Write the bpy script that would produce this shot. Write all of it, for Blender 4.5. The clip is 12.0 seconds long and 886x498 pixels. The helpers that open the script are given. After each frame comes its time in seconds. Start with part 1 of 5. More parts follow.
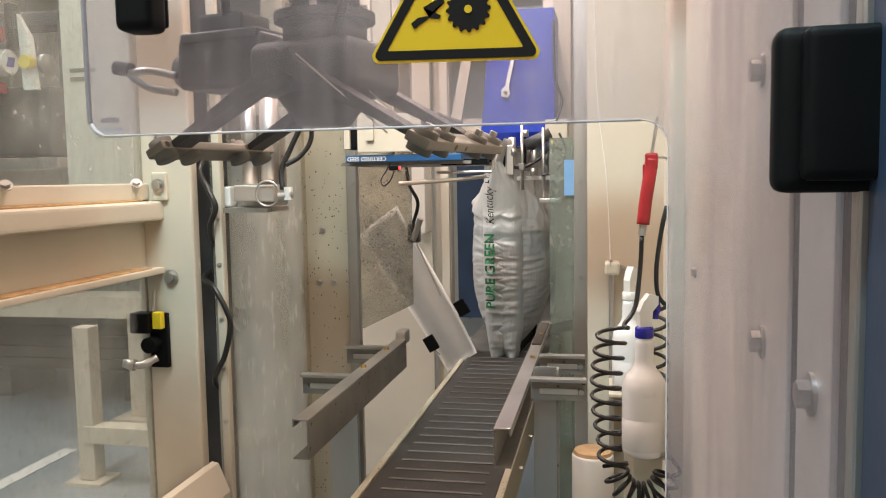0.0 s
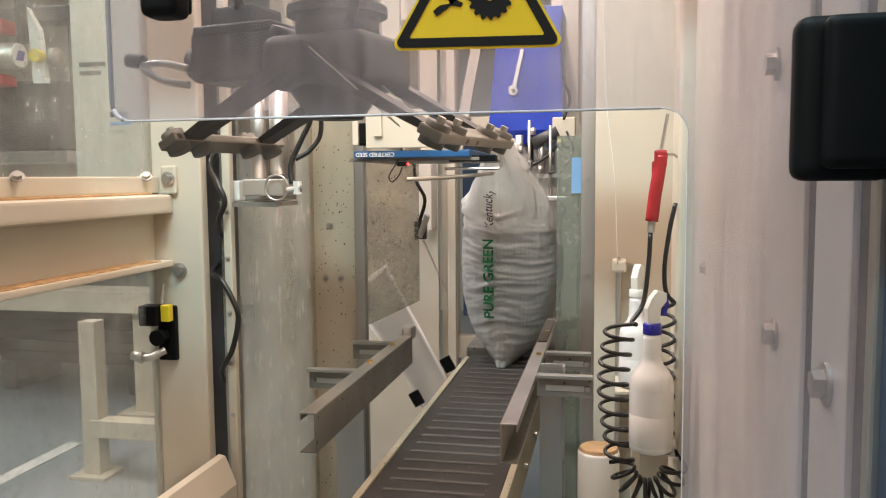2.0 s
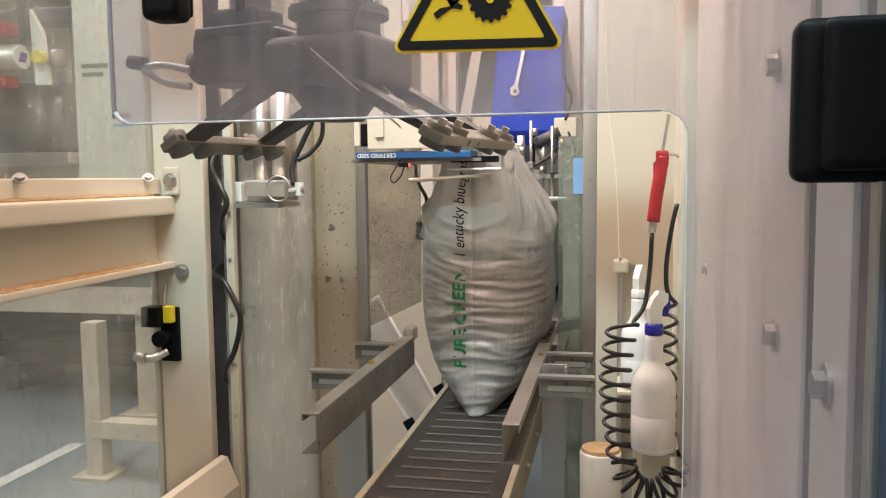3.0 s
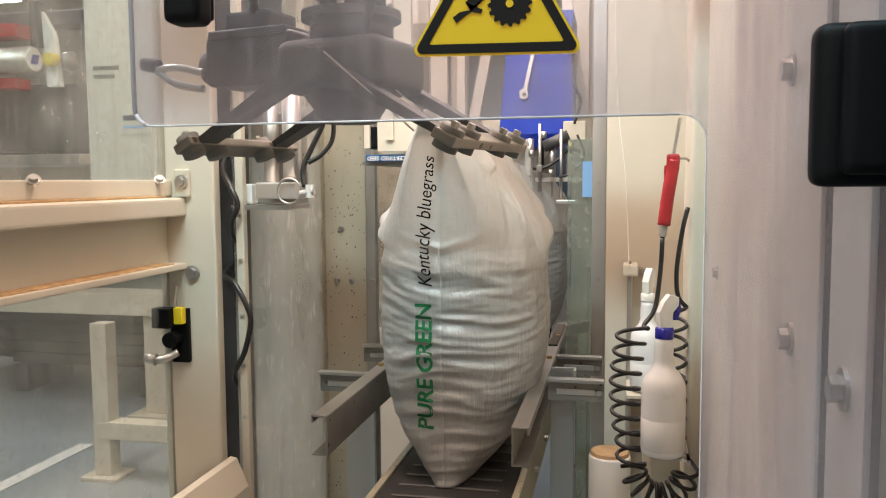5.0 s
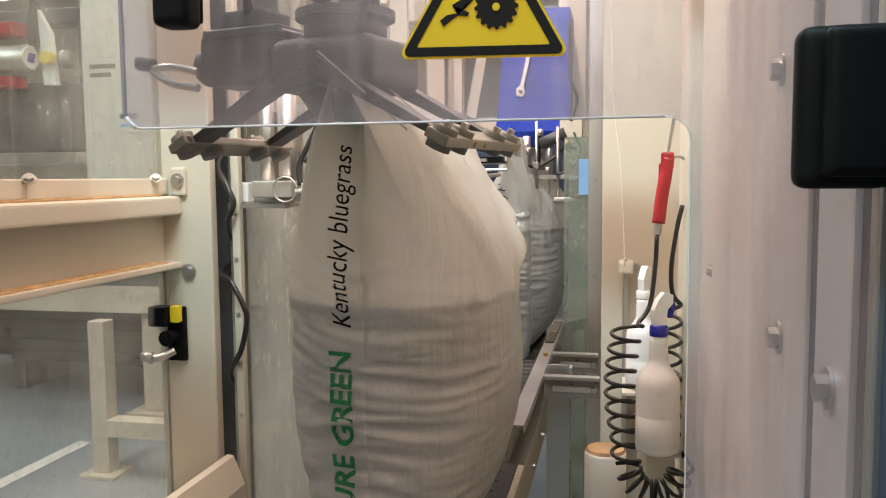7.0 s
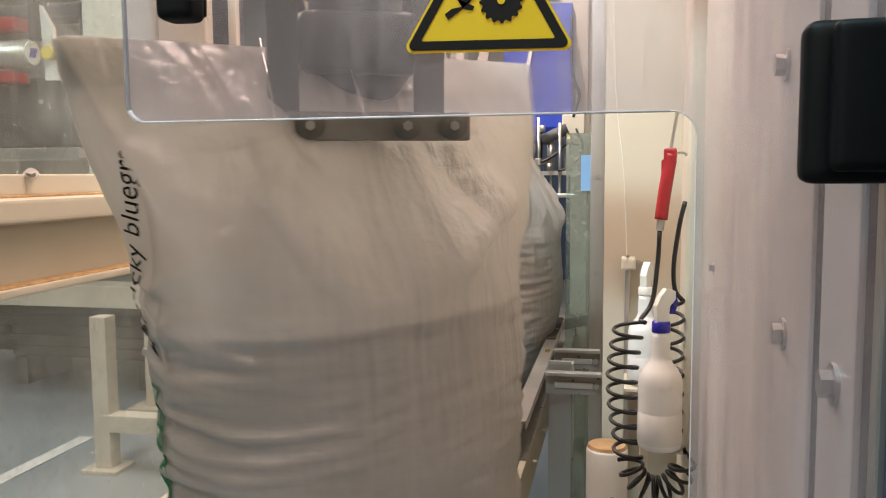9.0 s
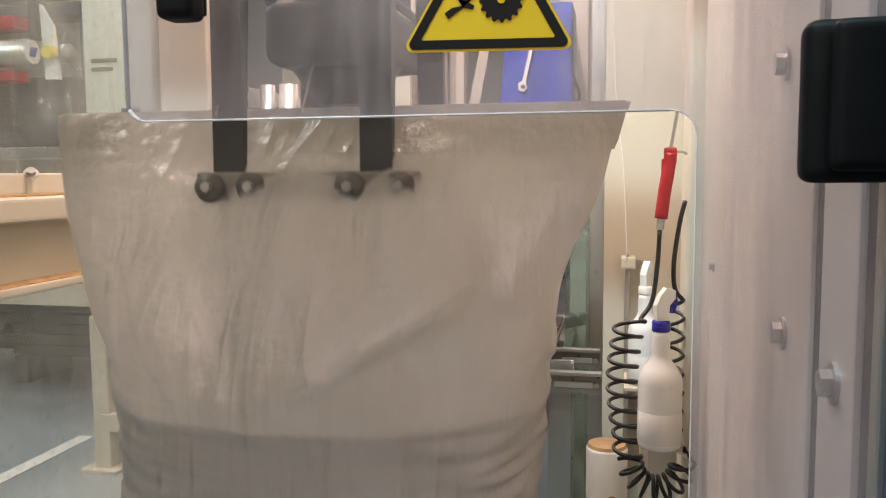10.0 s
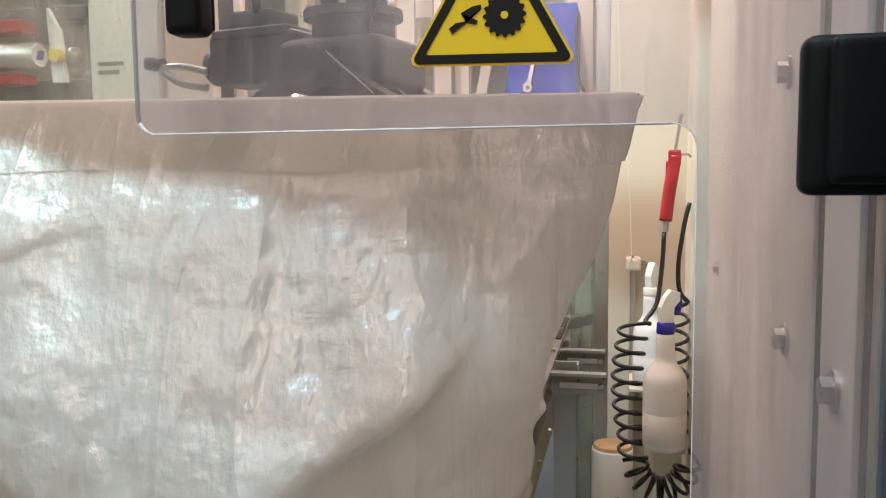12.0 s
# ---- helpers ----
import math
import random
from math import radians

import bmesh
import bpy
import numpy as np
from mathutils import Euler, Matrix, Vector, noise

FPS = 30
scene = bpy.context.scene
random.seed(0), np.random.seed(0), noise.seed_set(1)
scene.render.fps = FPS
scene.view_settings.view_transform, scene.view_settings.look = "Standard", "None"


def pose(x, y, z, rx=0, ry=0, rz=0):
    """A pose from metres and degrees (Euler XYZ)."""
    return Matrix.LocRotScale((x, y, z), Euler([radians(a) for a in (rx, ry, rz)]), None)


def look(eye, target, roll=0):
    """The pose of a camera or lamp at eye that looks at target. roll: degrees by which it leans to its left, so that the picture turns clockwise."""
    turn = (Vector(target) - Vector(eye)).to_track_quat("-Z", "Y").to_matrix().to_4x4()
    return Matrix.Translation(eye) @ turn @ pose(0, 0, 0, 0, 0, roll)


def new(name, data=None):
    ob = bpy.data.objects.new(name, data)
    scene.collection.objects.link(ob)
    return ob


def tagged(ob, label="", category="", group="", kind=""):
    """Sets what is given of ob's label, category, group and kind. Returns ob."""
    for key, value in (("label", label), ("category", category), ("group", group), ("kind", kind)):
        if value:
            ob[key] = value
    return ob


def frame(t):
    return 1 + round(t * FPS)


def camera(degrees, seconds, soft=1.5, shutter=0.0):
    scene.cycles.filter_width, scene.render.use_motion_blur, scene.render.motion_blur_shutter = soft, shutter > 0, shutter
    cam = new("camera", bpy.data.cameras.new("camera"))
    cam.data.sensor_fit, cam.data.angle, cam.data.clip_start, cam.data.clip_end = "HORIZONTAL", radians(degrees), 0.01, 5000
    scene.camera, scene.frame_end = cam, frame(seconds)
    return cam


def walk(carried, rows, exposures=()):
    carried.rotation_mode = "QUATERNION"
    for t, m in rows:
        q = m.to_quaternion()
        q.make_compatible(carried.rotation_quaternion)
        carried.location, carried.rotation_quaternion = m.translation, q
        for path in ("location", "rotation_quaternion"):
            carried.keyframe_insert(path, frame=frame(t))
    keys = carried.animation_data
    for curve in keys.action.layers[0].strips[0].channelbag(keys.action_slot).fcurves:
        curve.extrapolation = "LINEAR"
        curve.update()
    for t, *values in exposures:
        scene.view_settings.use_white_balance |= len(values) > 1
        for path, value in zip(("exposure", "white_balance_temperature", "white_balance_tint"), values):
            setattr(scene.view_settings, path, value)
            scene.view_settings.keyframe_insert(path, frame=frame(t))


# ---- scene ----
cam = camera(56.8, 12.0, soft=1.1, shutter=0.4)
PATH = [
    (0, (-0.006, -0.009, 1.507), (-0.397, 1.945, 1.335), -1.0),
    (0.5, (-0.007, -0.012, 1.504), (-0.399, 1.942, 1.333), -0.8),
    (1, (-0.012, -0.015, 1.502), (-0.405, 1.938, 1.329), -0.6),
    (1.5, (-0.014, -0.014, 1.5), (-0.41, 1.938, 1.325), -0.5),
    (2, (-0.014, -0.015, 1.5), (-0.414, 1.937, 1.326), -0.5),
    (2.5, (-0.013, -0.015, 1.501), (-0.416, 1.936, 1.327), -0.5),
    (3, (-0.013, -0.016, 1.501), (-0.418, 1.935, 1.328), -0.6),
    (5, (-0.019, -0.02, 1.501), (-0.44, 1.928, 1.335), -0.4),
    (5.5, (-0.019, -0.02, 1.502), (-0.442, 1.928, 1.337), -0.5),
    (6, (-0.015, -0.021, 1.504), (-0.437, 1.927, 1.338), -0.5),
    (6.5, (-0.011, -0.022, 1.505), (-0.431, 1.926, 1.336), -0.5),
    (7, (-0.012, -0.022, 1.504), (-0.43, 1.926, 1.33), -0.5),
    (9, (-0.014, -0.021, 1.503), (-0.435, 1.926, 1.32), -0.4),
    (9.5, (-0.014, -0.022, 1.503), (-0.435, 1.925, 1.319), -0.4),
    (10, (-0.014, -0.021, 1.503), (-0.435, 1.926, 1.318), -0.4),
    (10.5, (-0.014, -0.022, 1.505), (-0.437, 1.924, 1.318), -0.4),
    (11, (-0.014, -0.023, 1.504), (-0.441, 1.922, 1.316), -0.3),
    (11.5, (-0.015, -0.027, 1.508), (-0.446, 1.917, 1.32), -0.4),
    (12, (-0.012, -0.028, 1.511), (-0.446, 1.915, 1.323), -0.6),
]
walk(cam, [(t, look(eye, target, roll)) for t, eye, target, roll in PATH], exposures=((0, 0.12), (12, 0.12)))

# ---- world and light ----
world = bpy.data.worlds.new("hall_air")
scene.world = world
world.use_nodes = True
world.node_tree.nodes["Background"].inputs[0].default_value = (1.0, 0.80, 0.685, 1)
world.node_tree.nodes["Background"].inputs[1].default_value = 0.35


def area_lamp(name, eye, target, sx, sy, power, colour):
    data = bpy.data.lights.new(name, "AREA")
    data.shape, data.size, data.size_y = "RECTANGLE", sx, sy
    data.energy, data.color = power, colour
    ob = new(name, data)
    ob.matrix_world = look(eye, target)
    return ob


WARM = (1.0, 0.75, 0.635)
COOL = (0.62, 0.92, 1.0)
# Unseen lamps, added to light the bags and cell walls from above.
area_lamp("unseen_cell_lamp", (-0.52, 1.50, 2.55), (-0.45, 1.60, 0), 0.6, 0.45, 15, WARM)
area_lamp("unseen_cell_lamp", (-0.40, 1.14, 2.24), (-0.38, 1.75, 0.9), 0.9, 0.16, 2.5, WARM)
area_lamp("unseen_cell_lamp", (-0.45, 2.75, 2.70), (-0.45, 2.75, 0), 1.0, 0.6, 20, WARM)
# Unseen lamp, added to brighten what shows through the side windows.
area_lamp("unseen_hall_lamp", (-2.6, 2.6, 3.6), (-2.6, 2.6, 0), 0.4, 2.6, 125, (1.0, 0.96, 0.97))
# Unseen lamp, set so the hood's shadow edge crosses the bag.
area_lamp("unseen_hall_lamp", (-0.5, -0.08, 3.46), (-0.45, 0.6, 1.48), 1.6, 0.08, 64, COOL)
# Added behind the camera as front fill for bag and door, and for glints.
for x, power in ((-2.0, 22), (-0.7, 4), (0.6, 8)):
    area_lamp("unseen_hall_lamp", (x, -2.4, 3.2), (-0.4, 1.0, 1.2), 0.16, 1.2, power, (1.0, 0.81, 0.725))
# Added without a fixture, brightens the hazy guard in front of the door.
area_lamp("unseen_hall_lamp", (0.5, -1.6, 3.4), (0.1, 0.6, 1.3), 0.4, 1.6, 26, WARM)


# ---- materials ----
def material(name, colour, rough=0.5, metal=0.0, vary=0.12, scale=6.0, bump=0.15, grain=60.0, dirt=None, amount=0.0,
             dirt_scale=20.0, stretch=(1, 1, 1), spec=0.5):
    """A painted, metal or plastic surface with soft stains, fine grain and, where asked, dirt flecks."""
    m = bpy.data.materials.new(name)
    m.use_nodes = True
    n, l = m.node_tree.nodes, m.node_tree.links
    b = n["Principled BSDF"]
    b.inputs["Metallic"].default_value = metal
    b.inputs["Specular IOR Level"].default_value = spec
    co, mp = n.new("ShaderNodeTexCoord"), n.new("ShaderNodeMapping")
    mp.inputs["Scale"].default_value = stretch
    l.new(co.outputs["Object"], mp.inputs[0])
    big, fine = n.new("ShaderNodeTexNoise"), n.new("ShaderNodeTexNoise")
    big.inputs["Scale"].default_value, big.inputs["Detail"].default_value = scale, 5
    fine.inputs["Scale"].default_value, fine.inputs["Detail"].default_value = grain, 4
    l.new(mp.outputs[0], big.inputs["Vector"])
    l.new(mp.outputs[0], fine.inputs["Vector"])
    ramp = n.new("ShaderNodeValToRGB")
    ramp.color_ramp.elements[0].position, ramp.color_ramp.elements[1].position = 0.3, 0.7
    lo = [c * (1 - vary) for c in colour]
    hi = [min(1, c * (1 + vary)) for c in colour]
    ramp.color_ramp.elements[0].color, ramp.color_ramp.elements[1].color = (*lo, 1), (*hi, 1)
    l.new(big.outputs["Fac"], ramp.inputs[0])
    out = ramp.outputs[0]
    if dirt:
        spots = n.new("ShaderNodeTexVoronoi")
        spots.inputs["Scale"].default_value = dirt_scale
        l.new(mp.outputs[0], spots.inputs["Vector"])
        size = n.new("ShaderNodeSeparateColor")
        l.new(spots.outputs["Color"], size.inputs[0])
        reach = n.new("ShaderNodeMapRange")
        reach.inputs["From Min"].default_value, reach.inputs["From Max"].default_value = 1 - amount, 1.0
        reach.inputs["To Min"].default_value, reach.inputs["To Max"].default_value = 0.0, 0.34
        l.new(size.outputs[0], reach.inputs["Value"])
        cut = n.new("ShaderNodeMath")
        cut.operation = "LESS_THAN"
        l.new(spots.outputs["Distance"], cut.inputs[0])
        l.new(reach.outputs[0], cut.inputs[1])
        mix = n.new("ShaderNodeMix")
        mix.data_type = "RGBA"
        l.new(cut.outputs[0], mix.inputs[0])
        l.new(out, mix.inputs[6])
        mix.inputs[7].default_value = (*dirt, 1)
        out = mix.outputs[2]
    l.new(out, b.inputs["Base Color"])
    r = n.new("ShaderNodeMapRange")
    r.inputs["To Min"].default_value, r.inputs["To Max"].default_value = max(0.02, rough - 0.12), min(1, rough + 0.12)
    l.new(big.outputs["Fac"], r.inputs["Value"])
    l.new(r.outputs[0], b.inputs["Roughness"])
    bp = n.new("ShaderNodeBump")
    bp.inputs["Strength"].default_value, bp.inputs["Distance"].default_value = bump, 0.002
    l.new(fine.outputs["Fac"], bp.inputs["Height"])
    l.new(bp.outputs[0], b.inputs["Normal"])
    return m


def clear_sheet(name, tint, haze, haze_colour=(0.8, 0.8, 0.82), scratch=0.0, gloss=0.06, scale=3.0, stretch=(1, 1, 1), streak=0.0, specks=0.0):
    """Clear plastic or glass with a film of dust and scuffs on it."""
    m = bpy.data.materials.new(name)
    m.use_nodes = True
    n, l = m.node_tree.nodes, m.node_tree.links
    n.remove(n["Principled BSDF"])
    see, shine, dust, back = (n.new("ShaderNodeBsdf" + k) for k in ("Transparent", "Glossy", "Diffuse", "Translucent"))
    see.inputs[0].default_value = (*tint, 1)
    shine.inputs["Roughness"].default_value = 0.06
    dust.inputs[0].default_value = back.inputs[0].default_value = (*haze_colour, 1)
    co, mp = n.new("ShaderNodeTexCoord"), n.new("ShaderNodeMapping")
    mp.inputs["Scale"].default_value = stretch
    l.new(co.outputs["Object"], mp.inputs[0])
    clouds, fine = n.new("ShaderNodeTexNoise"), n.new("ShaderNodeTexNoise")
    clouds.inputs["Scale"].default_value, clouds.inputs["Detail"].default_value = scale, 4
    fine.inputs["Scale"].default_value, fine.inputs["Detail"].default_value = scale * 14, 3
    for x in (clouds, fine):
        l.new(mp.outputs[0], x.inputs["Vector"])
    a = n.new("ShaderNodeMapRange")
    a.inputs["From Min"].default_value, a.inputs["From Max"].default_value = 0.3, 0.72
    a.inputs["To Min"].default_value, a.inputs["To Max"].default_value = haze * 0.3, haze * 1.8
    l.new(clouds.outputs["Fac"], a.inputs["Value"])
    s = n.new("ShaderNodeMapRange")
    s.inputs["From Min"].default_value, s.inputs["From Max"].default_value = 0.58, 0.75
    s.inputs["To Max"].default_value = scratch
    l.new(fine.outputs["Fac"], s.inputs["Value"])
    add = n.new("ShaderNodeMath")
    add.operation, add.use_clamp = "ADD", True
    l.new(a.outputs[0], add.inputs[0])
    l.new(s.outputs[0], add.inputs[1])
    long = n.new("ShaderNodeMapping")
    long.inputs["Scale"].default_value = (1, 1, 0.06)
    l.new(co.outputs["Object"], long.inputs[0])
    lines = n.new("ShaderNodeTexNoise")
    lines.inputs["Scale"].default_value, lines.inputs["Detail"].default_value, lines.inputs["Distortion"].default_value = 90, 6, 0.6
    l.new(long.outputs[0], lines.inputs["Vector"])
    k = n.new("ShaderNodeMapRange")
    k.inputs["From Min"].default_value, k.inputs["From Max"].default_value = 0.54, 0.72
    k.inputs["To Max"].default_value = streak
    l.new(lines.outputs["Fac"], k.inputs["Value"])
    spread = n.new("ShaderNodeMath")
    spread.operation = "MULTIPLY"
    l.new(k.outputs[0], spread.inputs[0])
    l.new(clouds.outputs["Fac"], spread.inputs[1])
    add2 = n.new("ShaderNodeMath")
    add2.operation, add2.use_clamp = "ADD", True
    l.new(add.outputs[0], add2.inputs[0])
    l.new(spread.outputs[0], add2.inputs[1])
    add = add2
    film = n.new("ShaderNodeMixShader")
    film.inputs[0].default_value = 0.5
    l.new(dust.outputs[0], film.inputs[1])
    l.new(back.outputs[0], film.inputs[2])
    face = n.new("ShaderNodeLayerWeight")
    face.inputs[0].default_value = 0.5
    power = n.new("ShaderNodeMath")
    power.operation = "POWER"
    power.inputs[1].default_value = 4.0
    l.new(face.outputs["Facing"], power.inputs[0])
    fres = n.new("ShaderNodeMath")
    fres.operation = "MULTIPLY_ADD"
    fres.inputs[1].default_value, fres.inputs[2].default_value = 0.4, gloss * 0.5
    l.new(power.outputs[0], fres.inputs[0])
    one = n.new("ShaderNodeMixShader")
    l.new(fres.outputs[0], one.inputs[0])
    l.new(see.outputs[0], one.inputs[1])
    l.new(shine.outputs[0], one.inputs[2])
    two = n.new("ShaderNodeMixShader")
    l.new(add.outputs[0], two.inputs[0])
    l.new(one.outputs[0], two.inputs[1])
    l.new(film.outputs[0], two.inputs[2])
    last = two
    if specks:
        cells, grime = n.new("ShaderNodeTexVoronoi"), n.new("ShaderNodeBsdfDiffuse")
        cells.inputs["Scale"].default_value = 110
        grime.inputs[0].default_value = (0.05, 0.04, 0.03, 1)
        l.new(mp.outputs[0], cells.inputs["Vector"])
        pick, reach, cut = n.new("ShaderNodeSeparateColor"), n.new("ShaderNodeMapRange"), n.new("ShaderNodeMath")
        l.new(cells.outputs["Color"], pick.inputs[0])
        reach.inputs["From Min"].default_value, reach.inputs["To Max"].default_value = 1 - specks, 0.30
        l.new(pick.outputs[0], reach.inputs["Value"])
        cut.operation = "LESS_THAN"
        l.new(cells.outputs["Distance"], cut.inputs[0])
        l.new(reach.outputs[0], cut.inputs[1])
        last = n.new("ShaderNodeMixShader")
        l.new(cut.outputs[0], last.inputs[0])
        l.new(two.outputs[0], last.inputs[1])
        l.new(grime.outputs[0], last.inputs[2])
    l.new(last.outputs[0], n["Material Output"].inputs[0])
    return m


def glow(name, colour, strength):
    m = bpy.data.materials.new(name)
    m.use_nodes = True
    b = m.node_tree.nodes["Principled BSDF"]
    b.inputs["Base Color"].default_value = (*colour, 1)
    b.inputs["Emission Color"].default_value = (*colour, 1)
    b.inputs["Emission Strength"].default_value = strength
    return m


def woven_plastic():
    """White woven plastic sacking: lets light through, fine weave, slightly shiny."""
    m = bpy.data.materials.new("white_sacking")
    m.use_nodes = True
    n, l = m.node_tree.nodes, m.node_tree.links
    b = n["Principled BSDF"]
    co = n.new("ShaderNodeTexCoord")
    no = n.new("ShaderNodeTexNoise")
    no.inputs["Scale"].default_value, no.inputs["Detail"].default_value = 9, 6
    l.new(co.outputs["Object"], no.inputs["Vector"])
    ramp = n.new("ShaderNodeValToRGB")
    ramp.color_ramp.elements[0].position, ramp.color_ramp.elements[1].position = 0.3, 0.75
    ramp.color_ramp.elements[0].color, ramp.color_ramp.elements[1].color = (0.68, 0.67, 0.64, 1), (0.82, 0.81, 0.79, 1)
    l.new(no.outputs["Fac"], ramp.inputs[0])
    l.new(ramp.outputs[0], b.inputs["Base Color"])
    b.inputs["Roughness"].default_value, b.inputs["Specular IOR Level"].default_value = 0.45, 0.35
    heights = []
    for stretch, detail in (((70, 70, 5), 5), ((14, 14, 30), 4), ((34, 34, 34), 6), ((22, 22, 3), 3)):
        mp = n.new("ShaderNodeMapping")
        mp.inputs["Scale"].default_value = stretch
        l.new(co.outputs["Object"], mp.inputs[0])
        w2 = n.new("ShaderNodeTexNoise")
        w2.inputs["Scale"].default_value, w2.inputs["Detail"].default_value = 1.0, detail
        l.new(mp.outputs[0], w2.inputs["Vector"])
        heights.append(w2.outputs["Fac"])
    add = n.new("ShaderNodeMath")
    add.operation = "ADD"
    l.new(heights[0], add.inputs[0])
    l.new(heights[1], add.inputs[1])
    half = n.new("ShaderNodeMath")
    half.operation = "ADD"
    l.new(add.outputs[0], half.inputs[0])
    l.new(heights[2], half.inputs[1])
    tot = n.new("ShaderNodeMath")
    tot.operation = "MULTIPLY_ADD"
    tot.inputs[1].default_value = 3.0
    l.new(heights[3], tot.inputs[0])
    l.new(half.outputs[0], tot.inputs[2])
    bp = n.new("ShaderNodeBump")
    bp.inputs["Strength"].default_value, bp.inputs["Distance"].default_value = 0.6, 0.006
    l.new(tot.outputs[0], bp.inputs["Height"])
    # long upright folds on the broad faces, above the seed
    mp = n.new("ShaderNodeMapping")
    mp.inputs["Scale"].default_value = (4, 13, 1.8)
    l.new(co.outputs["Object"], mp.inputs[0])
    wave = n.new("ShaderNodeTexNoise")
    wave.inputs["Scale"].default_value, wave.inputs["Detail"].default_value, wave.inputs["Distortion"].default_value = 1.0, 1.5, 1.1
    l.new(mp.outputs[0], wave.inputs["Vector"])
    off = n.new("ShaderNodeMath")
    off.operation = "SUBTRACT"
    off.inputs[1].default_value = 0.5
    l.new(wave.outputs["Fac"], off.inputs[0])
    crest = n.new("ShaderNodeMath")
    crest.operation = "ABSOLUTE"
    l.new(off.outputs[0], crest.inputs[0])
    nx, oz = n.new("ShaderNodeSeparateXYZ"), n.new("ShaderNodeSeparateXYZ")
    l.new(co.outputs["Normal"], nx.inputs[0])
    l.new(co.outputs["Object"], oz.inputs[0])
    broad = n.new("ShaderNodeMath")
    broad.operation = "ABSOLUTE"
    l.new(nx.outputs[0], broad.inputs[0])
    up = n.new("ShaderNodeMapRange")
    up.inputs["From Min"].default_value, up.inputs["From Max"].default_value = 0.30, 0.45
    l.new(oz.outputs[2], up.inputs["Value"])
    both = n.new("ShaderNodeMath")
    both.operation = "MULTIPLY"
    l.new(broad.outputs[0], both.inputs[0])
    l.new(up.outputs[0], both.inputs[1])
    fold = n.new("ShaderNodeMath")
    fold.operation = "MULTIPLY"
    l.new(crest.outputs[0], fold.inputs[0])
    l.new(both.outputs[0], fold.inputs[1])
    b2 = n.new("ShaderNodeBump")
    b2.invert = True
    b2.inputs["Strength"].default_value, b2.inputs["Distance"].default_value = 0.5, 0.045
    l.new(fold.outputs[0], b2.inputs["Height"])
    l.new(b2.outputs[0], bp.inputs["Normal"])
    l.new(bp.outputs[0], b.inputs["Normal"])
    tr = n.new("ShaderNodeBsdfTranslucent")
    tr.inputs[0].default_value = (0.88, 0.85, 0.80, 1)
    mix = n.new("ShaderNodeMixShader")
    mix.inputs[0].default_value = 0.47
    l.new(b.outputs[0], mix.inputs[1])
    l.new(tr.outputs[0], mix.inputs[2])
    gl = n.new("ShaderNodeBsdfGlossy")
    gl.inputs["Roughness"].default_value = 0.23
    l.new(bp.outputs[0], gl.inputs["Normal"])
    lw = n.new("ShaderNodeLayerWeight")
    lw.inputs[0].default_value = 0.35
    k = n.new("ShaderNodeMapRange")
    k.inputs["To Min"].default_value, k.inputs["To Max"].default_value = 0.07, 0.13
    l.new(lw.outputs["Facing"], k.inputs["Value"])
    top = n.new("ShaderNodeMixShader")
    l.new(k.outputs[0], top.inputs[0])
    l.new(mix.outputs[0], top.inputs[1])
    l.new(gl.outputs[0], top.inputs[2])
    l.new(top.outputs[0], n["Material Output"].inputs[0])
    return m


